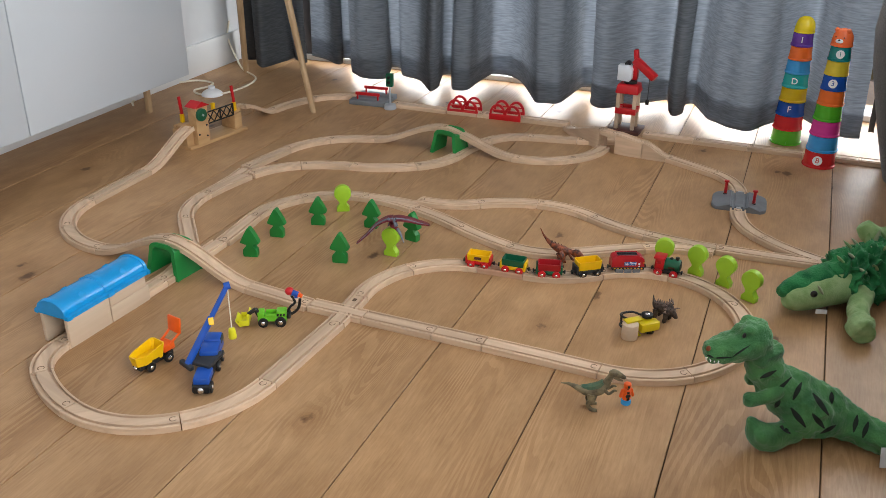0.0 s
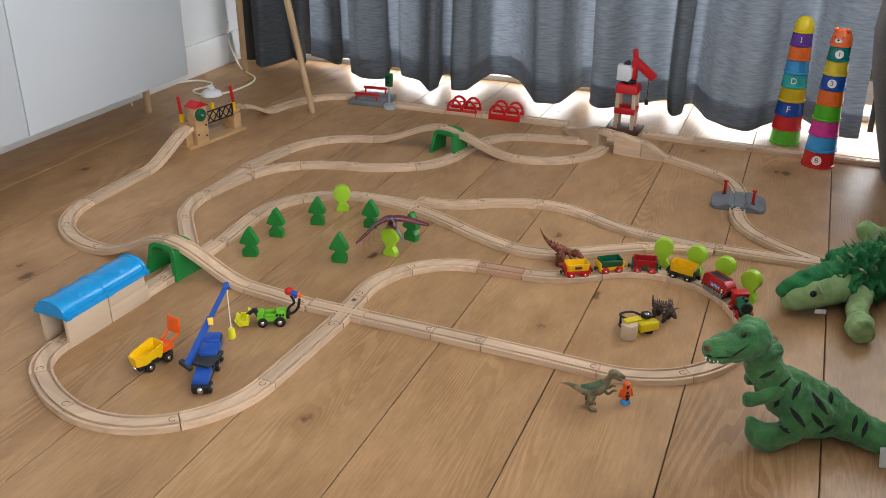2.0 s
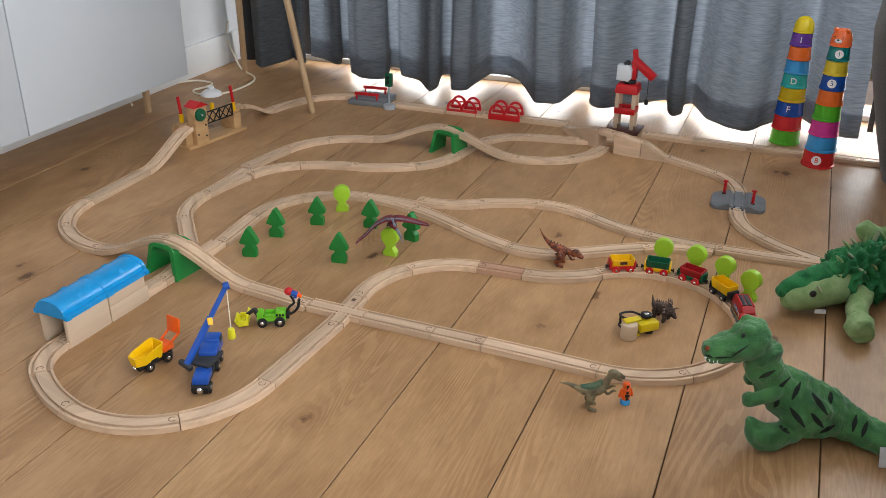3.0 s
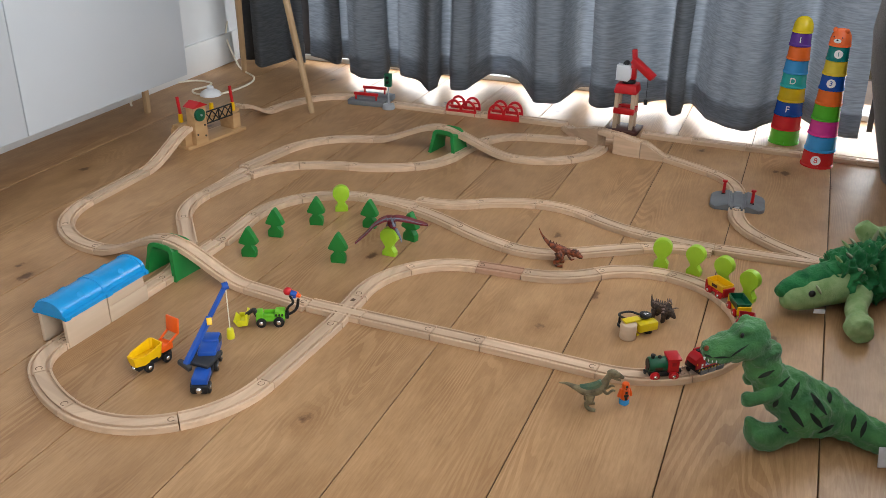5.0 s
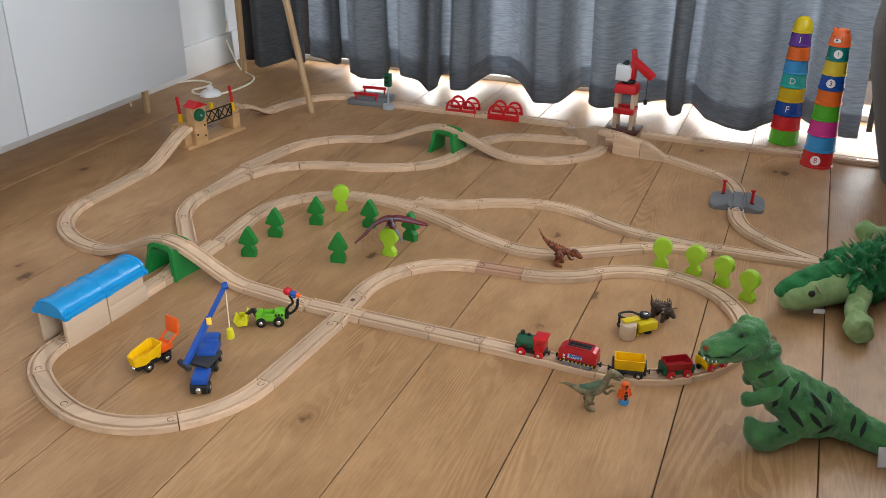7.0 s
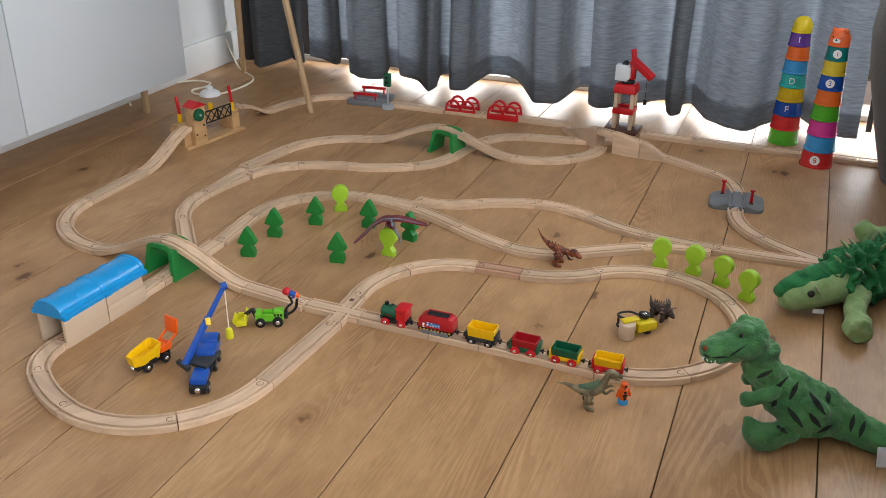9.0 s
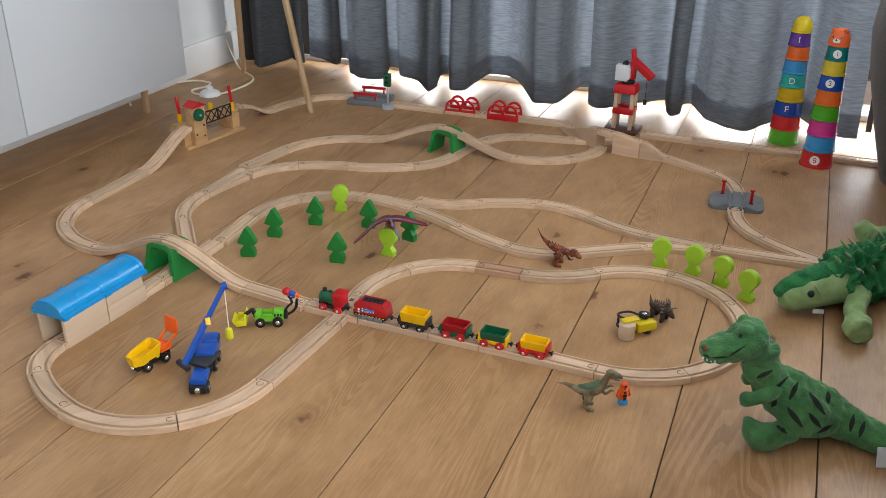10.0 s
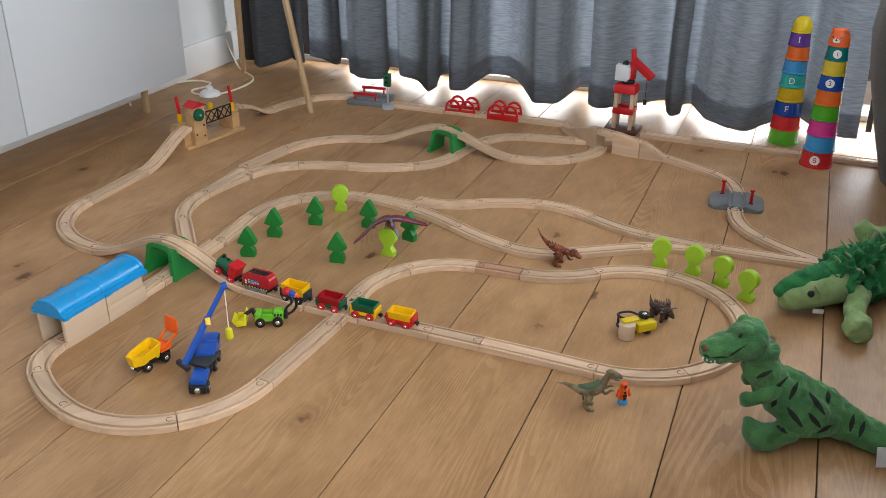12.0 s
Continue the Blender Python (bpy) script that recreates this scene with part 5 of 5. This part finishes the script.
# ---------------------------------------------------------------- small dinosaurs
def raptor():
    t = thing("toy_raptor", pose(0.246, 1.236, 0, 0, 0, -6), "brown and green plastic toy raptor standing", "toy dinosaur", "toy dinosaurs")
    bm = bmesh.new()
    tube(bm, [(-0.056, 0.006, 0.041, 0.0012), (-0.042, 0.003, 0.042, 0.0028), (-0.026, 0, 0.037, 0.0055), (-0.010, 0, 0.033, 0.0095), (0.006, 0, 0.037, 0.0105), (0.016, 0, 0.046, 0.0080), (0.021, 0, 0.058, 0.0058), (0.027, 0, 0.068, 0.0058)], 0.01, 12)
    body = skin(part("body", bm, RAPTOR, t), 0.0012)
    bm = bmesh.new()
    tube(bm, [(0.021, 0, 0.068, 0.004), (0.028, 0, 0.070, 0.0066), (0.037, 0, 0.067, 0.0052), (0.047, 0, 0.062, 0.0026)], 0.005, 10)
    tube(bm, [(0.026, 0, 0.064, 0.003), (0.036, 0, 0.059, 0.0026), (0.043, 0, 0.0565, 0.0016)], 0.003, 8)
    part("head", bm, RAPTOR, t)
    part("back_stripe", tube(bmesh.new(), [(-0.022, 0, 0.0405, 0.0035), (-0.008, 0, 0.0395, 0.0072), (0.006, 0, 0.0440, 0.0078), (0.013, 0, 0.052, 0.0055)], 0.006, 10), RAPTOR_GREEN, t, "green patterned back")
    for s in (-1, 1):
        part("leg", tube(bmesh.new(), [(-0.004, s * 0.007, 0.031, 0.0085), (-0.003 + s * 0.002, s * 0.010, 0.021, 0.0065), (-0.010, s * 0.010, 0.013, 0.0036), (-0.004, s * 0.010, 0.004, 0.0034), (0.006, s * 0.010, 0.0025, 0.0025)], 0.004, 10), RAPTOR, t)
        part("arm", tube(bmesh.new(), [(0.014, s * 0.006, 0.043, 0.0034), (0.022, s * 0.008, 0.035, 0.0026), (0.030, s * 0.007, 0.041, 0.0020), (0.035, s * 0.006, 0.040, 0.0012)], 0.002, 8), RAPTOR, t)


def rust_dinosaur():
    t = thing("toy_carnosaur", pose(0.252, 1.762, 0, 0, 0, -18), "rust brown plastic toy dinosaur with raised tail", "toy dinosaur", "toy dinosaurs")
    bm = bmesh.new()
    tube(bm, [(-0.052, 0.012, 0.075, 0.0010), (-0.042, 0.008, 0.060, 0.0025), (-0.028, 0.003, 0.048, 0.0050), (-0.012, 0, 0.040, 0.0085), (0.004, 0, 0.035, 0.0100), (0.018, 0, 0.033, 0.0070), (0.030, -0.002, 0.033, 0.0060)], 0.01, 12)
    skin(part("body", bm, CARNO, t), 0.0012)
    part("head", tube(bmesh.new(), [(0.024, -0.002, 0.035, 0.0050), (0.033, -0.003, 0.035, 0.0075), (0.043, -0.004, 0.029, 0.0058), (0.050, -0.005, 0.026, 0.0028)], 0.006, 10), CARNO, t)
    for s in (-1, 1):
        part("leg", tube(bmesh.new(), [(-0.004, s * 0.008, 0.034, 0.0090), (0.004, s * 0.012, 0.022, 0.0075), (-0.008, s * 0.012, 0.011, 0.0040), (-0.002, s * 0.012, 0.0038, 0.0036), (0.009, s * 0.012, 0.0028, 0.0028)], 0.004, 10), CARNO, t)
        part("arm", tube(bmesh.new(), [(0.018, s * 0.006, 0.030, 0.0030), (0.026, s * 0.009, 0.021, 0.0024), (0.033, s * 0.008, 0.022, 0.0014)], 0.002, 8), CARNO, t)
    for k in range(7):
        part("back_spine", cyl(bmesh.new(), 0.0022, 0.0004, 0.006, at(-0.030 + k * 0.007, 0.002, 0.0535 - k * 0.0012 - 0.0002 * k * k, 0, -14, 0), 6), CARNO, t)


def horned_dinosaur():
    t = thing("toy_horned_dinosaur", pose(0.421, 1.530, 0, 0, 0, -42) @ Matrix.Scale(0.80, 4), "grey brown plastic toy horned dinosaur with spiky frill", "toy dinosaur", "toy dinosaurs")
    bm = bmesh.new()
    tube(bm, [(-0.034, 0.010, 0.052, 0.0012), (-0.030, 0.007, 0.040, 0.0032), (-0.020, 0.002, 0.031, 0.0095), (-0.004, 0, 0.029, 0.0135), (0.012, 0, 0.029, 0.0115), (0.020, 0, 0.028, 0.0080)], 0.01, 12)
    skin(part("body", bm, TRICER, t), 0.0013)
    part("head", tube(bmesh.new(), [(0.016, 0, 0.031, 0.0075), (0.026, 0, 0.027, 0.0085), (0.035, 0, 0.020, 0.0055), (0.039, 0, 0.016, 0.0025)], 0.006, 10), TRICER, t)
    part("frill", ball(bmesh.new(), at(0.017, 0, 0.035, 0, -28, 0), 0.0035, 0.0175, 0.0160), TRICER, t)
    for k in range(9):
        a = radians(-100 + k * 25)
        c = (0.0165, 0.0175 * math.sin(a), 0.036 + 0.016 * math.cos(a))
        tip = (0.013, 0.0255 * math.sin(a), 0.037 + 0.0245 * math.cos(a))
        part("frill_spike", tube(bmesh.new(), [(*c, 0.0028), (*tip, 0.0005)], 0.002, 6, 2), HORN, t)
    for s in (-1, 1):
        part("horn", tube(bmesh.new(), [(0.024, s * 0.006, 0.033, 0.0026), (0.034, s * 0.008, 0.040, 0.0016), (0.040, s * 0.009, 0.041, 0.0005)], 0.002, 8), HORN, t)
        for x in (-0.014, 0.013):
            part("leg", tube(bmesh.new(), [(x, s * 0.009, 0.026, 0.0075), (x + 0.002, s * 0.012, 0.014, 0.0058), (x, s * 0.012, 0.0045, 0.0050), (x + 0.002, s * 0.012, 0.001, 0.0050)], 0.005, 10), TRICER, t)
    for k in range(12):
        part("back_spike", tube(bmesh.new(), [(-0.018 + (k // 2) * 0.0055, (0.005 if k % 2 else -0.005), 0.038, 0.0030), (-0.020 + (k // 2) * 0.0055, (0.009 if k % 2 else -0.009), 0.046, 0.0008)], 0.002, 6, 2), HORN, t)


HORN = material("horn_grey", hexcol("8a766c"), 0.6, scale=120, second=hexcol("4a3a36"))


def flying_reptile():
    t = thing("toy_pterosaur", pose(-0.113, 1.797, 0.0, 0, 0, 0), "maroon and grey toy pterosaur perched on a toy tree", "toy dinosaur", "toy dinosaurs")
    bm = bmesh.new()
    tube(bm, [(0.004, 0.034, 0.081, 0.002), (0.002, 0.018, 0.081, 0.0062), (0.0, 0.0, 0.080, 0.0082), (0.002, -0.014, 0.079, 0.0060), (0.006, -0.024, 0.081, 0.0048), (0.012, -0.034, 0.080, 0.0040)], 0.008, 12)
    skin(part("body", bm, PTERO_RED, t), 0.0013)
    part("beak", tube(bmesh.new(), [(0.012, -0.032, 0.080, 0.0040), (0.020, -0.044, 0.070, 0.0026), (0.026, -0.054, 0.058, 0.0008)], 0.003, 8), PTERO_GREY, t)
    part("crest", tube(bmesh.new(), [(0.009, -0.030, 0.084, 0.0032), (0.004, -0.020, 0.093, 0.0022), (0.001, -0.012, 0.099, 0.0006)], 0.003, 8), PTERO_GREY, t)
    for spine in (((0.0, -0.004, 0.089), (-0.012, -0.004, 0.088), (-0.034, -0.012, 0.079), (-0.054, -0.030, 0.064), (-0.074, -0.050, 0.053)), ((0.0, -0.004, 0.087), (0.014, 0.000, 0.088), (0.038, 0.002, 0.083), (0.060, 0.002, 0.077), (0.080, 0.0, 0.074))):
        path = smooth_points(spine, 5)
        rings = []
        n = len(path)
        for i, q in enumerate(path):
            f = i / (n - 1)
            chord = 0.042 * (1 - f) ** 0.6 + 0.009
            q = (q[0], q[1] - chord * 0.25, q[2] + 0.0015)
            x, y, z = q
            rings.append([(x, y, z + 0.0016), (x, y + chord * 0.5, z - 0.001), (x, y + chord, z - 0.006 * (1 - f)), (x, y + chord * 0.5, z - 0.003), (x, y, z - 0.0016)])
        part("wing", loft(bmesh.new(), rings), PTERO_RED, t)
        part("wing_finger", tube(bmesh.new(), [(*q, 0.0044 * (1 - 0.55 * k / 4)) for k, q in enumerate(spine)], 0.003, 8), PTERO_GREY, t)
    for s in (-1, 1):
        part("leg", tube(bmesh.new(), [(s * 0.005, 0.014, 0.078, 0.0028), (s * 0.008, 0.010, 0.073, 0.0022), (s * 0.010, 0.004, 0.0715, 0.0016)], 0.002, 8), PTERO_GREY, t)
        part("foot_claw", tube(bmesh.new(), [(s * 0.006, -0.012, 0.090, 0.0022), (s * 0.008, -0.016, 0.097, 0.0014), (s * 0.008, -0.018, 0.101, 0.0005)], 0.002, 6), PTERO_GREY, t)


def orange_figure():
    bm = bmesh.new()
    cyl(bm, 0.0085, 0.0080, 0.009, at(0, 0, 0.0045), 20, 0.001)
    cyl(bm, 0.0078, 0.0070, 0.020, at(0, 0, 0.019), 20, 0.002)
    box(bm, 0.005, 0.006, 0.016, at(-0.0090, 0, 0.021, 0, 14, 0), 0.002)
    box(bm, 0.005, 0.006, 0.016, at(0.0090, 0, 0.021, 0, -14, 0), 0.002)
    cyl(bm, 0.0066, 0.0062, 0.009, at(0, 0, 0.0355), 20, 0.0022)
    ball(bm, at(0, -0.0058, 0.0185), 0.0050, 0.0026, 0.0042, 12, 8)
    ball(bm, at(-0.001, -0.0050, 0.0300), 0.0032, 0.0026, 0.0020, 10, 6)
    bm.faces.ensure_lookup_table()
    for f in bm.faces:
        c = f.calc_center_median()
        f.material_index = 0 if c.z < 0.0092 else (2 if c.y < -0.0072 or (c.y < -0.0062 and c.z > 0.031) else 1)
    ob = part("toy_figure", bm, None)
    for mm in (CUP_COLOURS["sky"], ORANGE, BLACK):
        ob.data.materials.append(mm)
    ob.matrix_basis = pose(0.302, 1.250, 0, 0, 0, 10)
    tagged(ob, "small orange toy figure on a blue foot", "figurine")


# ---------------------------------------------------------------- plush dinosaurs
def plush_rex():
    t = thing("plush_rex", pose(0, 0, 0), "green plush dinosaur toy with black felt stripes", "plush toy", "plush toys")
    Y = 1.171
    bm = bmesh.new()
    # spine from neck over belly to the tail
    tube(bm, [(0.478, Y, 0.160, 0.029), (0.485, Y, 0.137, 0.0275), (0.490, Y, 0.124, 0.0305), (0.499, Y, 0.111, 0.0290), (0.512, Y, 0.093, 0.0345), (0.545, Y, 0.069, 0.0420), (0.589, Y, 0.044, 0.0410), (0.628, Y - 0.011, 0.031, 0.0305), (0.656, Y - 0.031, 0.026, 0.0255), (0.692, Y - 0.058, 0.021, 0.0210),
              (0.735, Y - 0.083, 0.014, 0.0135)], 0.04, 22, 4)
    # head with a long blunt snout
    tube(bm, [(0.488, Y, 0.171, 0.016), (0.478, Y, 0.172, 0.0285), (0.464, Y, 0.173, 0.0320), (0.445, Y - 0.002, 0.166, 0.0275), (0.426, Y - 0.004, 0.160, 0.0245), (0.408, Y - 0.006, 0.157, 0.0205), (0.397, Y - 0.006, 0.156, 0.0160), (0.389, Y - 0.006, 0.155, 0.0085)], 0.03, 22, 4)
    ball(bm, at(0.449, Y - 0.014, 0.193, 0, -20, 0), 0.014, 0.009, 0.010)
    ball(bm, at(0.456, Y + 0.014, 0.197, 0, -20, 0), 0.014, 0.009, 0.010)
    # nostril swellings
    ball(bm, at(0.394, Y - 0.012, 0.166), 0.008, 0.008, 0.007)
    # thighs
    ball(bm, at(0.557, Y - 0.030, 0.055, 0, 30, 0), 0.045, 0.021, 0.037)
    ball(bm, at(0.566, Y + 0.028, 0.050, 0, 24, 0), 0.040, 0.020, 0.032)
    body = skin(part("body", bm, PLUSH, t), 0.0034, 5)
    for name, size, push in (("rumple", 0.030, 0.009), ("crease", 0.014, 0.0075)):
        cloth = bpy.data.textures.new(name, "CLOUDS")
        cloth.noise_scale, cloth.noise_depth = size, 1
        dm = body.modifiers.new(name, "DISPLACE")
        dm.texture, dm.strength, dm.mid_level, dm.texture_coords = cloth, push, 0.5, "GLOBAL"
    soft = bpy.data.textures["rumple"]
    # the near foot with its toes turned up, the far one tucked behind the thigh
    for dx, dy in ((0.0, 0.0), (0.072, 0.065)):
        bm = bmesh.new()
        yy = 1.131 + dy
        tube(bm, [(0.540 + dx, yy + 0.014, 0.032, 0.0215), (0.520 + dx, yy + 0.006, 0.026, 0.0200), (0.500 + dx, yy, 0.0235, 0.0215), (0.486 + dx, yy, 0.026, 0.0220), (0.476 + dx, yy + 0.003, 0.036, 0.0165), (0.469 + dx, yy + 0.005, 0.049, 0.0105), (0.466 + dx, yy + 0.006, 0.056, 0.006)], 0.02, 18, 4)
        ball(bm, at(0.482 + dx, yy - 0.014, 0.032), 0.012, 0.010, 0.013)
        foot = skin(part("foot", bm, PLUSH, t), 0.0034, 4)
        fm = foot.modifiers.new("rumple", "DISPLACE")
        fm.texture, fm.strength, fm.mid_level, fm.texture_coords = soft, 0.008, 0.5, "GLOBAL"
    for pts in (((0.508, Y - 0.020, 0.100, 0.014), (0.492, Y - 0.030, 0.0945, 0.0120), (0.474, Y - 0.032, 0.0885, 0.0105), (0.460, Y - 0.031, 0.086, 0.0125), (0.452, Y - 0.030, 0.085, 0.0080)),
                ((0.510, Y + 0.020, 0.090, 0.013), (0.494, Y + 0.028, 0.0865, 0.0105), (0.482, Y + 0.030, 0.083, 0.0115), (0.474, Y + 0.029, 0.081, 0.0080))):
        bm = bmesh.new()
        tube(bm, pts, 0.012, 16, 4)
        skin(part("arm", bm, PLUSH, t), 0.003, 4)

    lay = Vector((0.364, 0.767, -0.528)).to_track_quat("Z", "Y").to_matrix().to_4x4()
    back = lay.inverted()

    def felt(name, a, b, w, mat, label):
        """A felt strip laid against the near flank."""
        bm = bmesh.new()
        n = 10
        ax, az = a
        bx, bz = b
        ln = math.hypot(bx - ax, bz - az)
        nx, nz = -(bz - az) / ln, (bx - ax) / ln
        grid = []
        for i in range(n + 1):
            f = i / n
            k = w * (0.10 + 0.90 * math.sin(math.pi * min(1, 0.06 + 0.90 * f)) ** 1.2)
            grid.append([bm.verts.new(back @ Vector((ax + (bx - ax) * f + nx * o * k, 1.08, az + (bz - az) * f + nz * o * k))) for o in (-0.5, -0.17, 0.17, 0.5)])
        for r, q in zip(grid, grid[1:]):
            for j in range(3):
                bm.faces.new((r[j], r[j + 1], q[j + 1], q[j]))
        ob = part(name, bm, mat, t, label)
        ob.matrix_basis = lay
        sw = ob.modifiers.new("lay_on", "SHRINKWRAP")
        sw.target, sw.wrap_method, sw.wrap_mode, sw.offset = body, "PROJECT", "ABOVE_SURFACE", 0.0012
        sw.use_project_z, sw.use_positive_direction, sw.use_negative_direction = True, True, False
        return ob
    for a, b in STRIPES:
        felt("stripe", a, b, 0.0080, PLUSH_BLACK, "black felt stripe")
    for a, b in MOUTH:
        felt("mouth_line", a, b, 0.0034, PLUSH_BLACK, "stitched black mouth line")
    for x, z in ((0.390, 0.1515), (0.396, 0.150), (0.4015, 0.1495), (0.407, 0.149)):
        part("tooth", cyl(bmesh.new(), 0.0020, 0.0005, 0.0048, at(x, Y - 0.0215 - (x - 0.390) * 0.25, z, 165, 0, 0), 8), WHITE_PLASTIC, t, "small white felt tooth")
    part("nostril", ball(bmesh.new(), at(0.391, Y - 0.0205, 0.1690), 0.0036, 0.0026, 0.0046), NOSTRIL, t, "brown stitched nostril")
    part("eye", ball(bmesh.new(), at(0.440, Y - 0.0225, 0.1925), 0.0030, 0.0025, 0.0042), BLACK, t)
    part("fabric_tag", box(bmesh.new(), 0.024, 0.002, 0.032, at(0.664, Y - 0.080, 0.018, -15, 0, 0), 0.0005), FELT_WHITE, t, "white sewn fabric tag")


NOSTRIL = material("brown_stitching", hexcol("7a3f22"), 0.9, scale=90)
FELT_WHITE = material("white_satin", (0.62, 0.62, 0.64), 0.6, scale=60)
STRIPES = [((0.443, 0.166), (0.464, 0.18)), ((0.46, 0.125), (0.488, 0.169)), ((0.498, 0.127), (0.505, 0.16)), ((0.497, 0.114), (0.526, 0.079)), ((0.525, 0.14), (0.556, 0.101)), ((0.531, 0.104), (0.554, 0.077)), ((0.55, 0.068), (0.571, 0.083)), ((0.553, 0.143), (0.558, 0.12)), ((0.6, 0.101), (0.601, 0.069)), ((0.619, 0.089), (0.616, 0.06)), ((0.474, 0.114), (0.479, 0.127)), ((0.488, 0.082), (0.514, 0.066))]
MOUTH = [((0.356, 0.207), (0.369, 0.201)), ((0.369, 0.201), (0.396, 0.203)), ((0.396, 0.203), (0.42, 0.224))]


def plush_armoured():
    t = thing("plush_ankylosaur", pose(0, 0, 0), "green plush armoured dinosaur with felt spikes", "plush toy", "plush toys")
    bm = bmesh.new()
    tube(bm, [(0.658, 1.552, 0.036, 0.016), (0.675, 1.555, 0.036, 0.026), (0.705, 1.562, 0.041, 0.032), (0.745, 1.575, 0.046, 0.035), (0.790, 1.60, 0.046, 0.040), (0.860, 1.64, 0.042, 0.040), (0.94, 1.69, 0.044, 0.040), (0.99, 1.72, 0.04, 0.034)], 0.04, 20, 4)
    skin(part("belly", bm, PLUSH_PALE, t, "pale green plush face and belly"), 0.005, 5)
    bm = bmesh.new()
    tube(bm, [(0.648, 1.556, 0.047, 0.011), (0.672, 1.562, 0.055, 0.019), (0.706, 1.573, 0.060, 0.026), (0.750, 1.590, 0.063, 0.030), (0.80, 1.615, 0.062, 0.034)], 0.03, 20, 4)
    cap = skin(part("head_cap", bm, PLUSH_DARK, t), 0.0045, 5)
    pucker = bpy.data.textures.new("pucker", "CLOUDS")
    pucker.noise_scale, pucker.noise_depth = 0.020, 1
    cd = cap.modifiers.new("pucker", "DISPLACE")
    cd.texture, cd.strength, cd.mid_level, cd.texture_coords = pucker, 0.006, 0.5, "GLOBAL"
    bm = bmesh.new()
    tube(bm, [(0.744, 1.588, 0.056, 0.026), (0.792, 1.604, 0.058, 0.047), (0.860, 1.630, 0.056, 0.053), (0.94, 1.672, 0.056, 0.052), (1.0, 1.715, 0.050, 0.038)], 0.04, 24, 4)
    back = skin(part("back", bm, PLUSH_DARK, t, "crumpled dark green plush back"), 0.0034, 3)
    tex = bpy.data.textures.new("crumple", "MUSGRAVE")
    tex.musgrave_type, tex.noise_scale, tex.octaves, tex.lacunarity = "RIDGED_MULTIFRACTAL", 0.024, 2, 2.2
    dm = back.modifiers.new("crumple", "DISPLACE")
    dm.texture, dm.strength, dm.mid_level, dm.texture_coords = tex, 0.030, 0.75, "GLOBAL"
    ease_off = back.modifiers.new("ease_off", "SMOOTH")
    ease_off.factor, ease_off.iterations = 0.5, 2
    for pts in (((0.815, 1.565, 0.038, 0.024), (0.794, 1.525, 0.032, 0.0205), (0.781, 1.490, 0.027, 0.0190), (0.774, 1.462, 0.0255, 0.0265), (0.769, 1.440, 0.0245, 0.0235)), ((0.720, 1.600, 0.04, 0.022), (0.700, 1.600, 0.022, 0.018), (0.688, 1.590, 0.016, 0.015)), ((0.93, 1.60, 0.05, 0.03), (0.945, 1.56, 0.03, 0.028), (0.94, 1.535, 0.024, 0.022))):
        bm = bmesh.new()
        tube(bm, pts, 0.02, 16, 4)
        leg = skin(part("leg", bm, PLUSH_PALE, t), 0.004, 5)
        lm = leg.modifiers.new("pucker", "DISPLACE")
        lm.texture, lm.strength, lm.mid_level, lm.texture_coords = pucker, 0.011, 0.5, "GLOBAL"
    bm = bmesh.new()
    tube(bm, [(0.995, 1.745, 0.07, 0.026), (0.955, 1.755, 0.086, 0.015), (0.918, 1.748, 0.084, 0.018), (0.892, 1.735, 0.092, 0.023), (0.874, 1.742, 0.112, 0.016)], 0.02, 16, 4)
    skin(part("tail_club", bm, PLUSH_PALE, t, "pale green plush tail club"), 0.004, 4)
    part("eye", ball(bmesh.new(), at(0.707, 1.534, 0.056), 0.007, 0.005, 0.007), BLACK, t)
    part("eyelid", ball(bmesh.new(), at(0.719, 1.536, 0.064, 0, -35, 0), 0.003, 0.005, 0.012), FELT_CREAM, t)
    part("fabric_tag", box(bmesh.new(), 0.022, 0.002, 0.009, at(0.726, 1.530, 0.020, -10, 4, 0), 0.0005), FELT_WHITE, t, "small white sewn tag")
    rng = random.Random(12)
    for k in range(24):
        x = 0.745 + (k % 8) * 0.024 + rng.uniform(-0.005, 0.005)
        row = k // 8
        x += 0.030 * row
        y = 1.545 + 0.036 * row + (x - 0.745) * 0.45
        z = 0.088 + 0.005 * row + (x - 0.745) * 0.04 - (0.010 if row == 0 else 0)
        if x < 0.795 and row == 0:
            continue
        d = Vector((rng.uniform(-0.9, 0.5), -0.5 + 0.25 * row, 0.7)).normalized() * 0.024
        p0 = Vector((x, y - 0.004, z + 0.004))
        part("spike", tube(bmesh.new(), [(*p0, 0.0066), (*(p0 + d * 0.5), 0.0056), (*(p0 + d * 0.95), 0.0008)], 0.005, 8, 3, 0.55), FELT_CREAM if k % 2 else PLUSH_PALE, t, "felt spike")
        # ruffled cloth at the foot of each spike
        part("ruffle", tube(bmesh.new(), [(x - 0.016, y - 0.002, z - 0.016, 0.003), (x - 0.007, y + 0.005, z - 0.007, 0.008), (x + 0.004, y - 0.003, z - 0.008, 0.008), (x + 0.014, y + 0.003, z - 0.014, 0.003)], 0.006, 8, 3), PLUSH_DARK, t)


dump_truck()
crane_truck()
wheel_loader()
road_roller()
raptor()
rust_dinosaur()
horned_dinosaur()
flying_reptile()
orange_figure()
plush_rex()
plush_armoured()


motions()
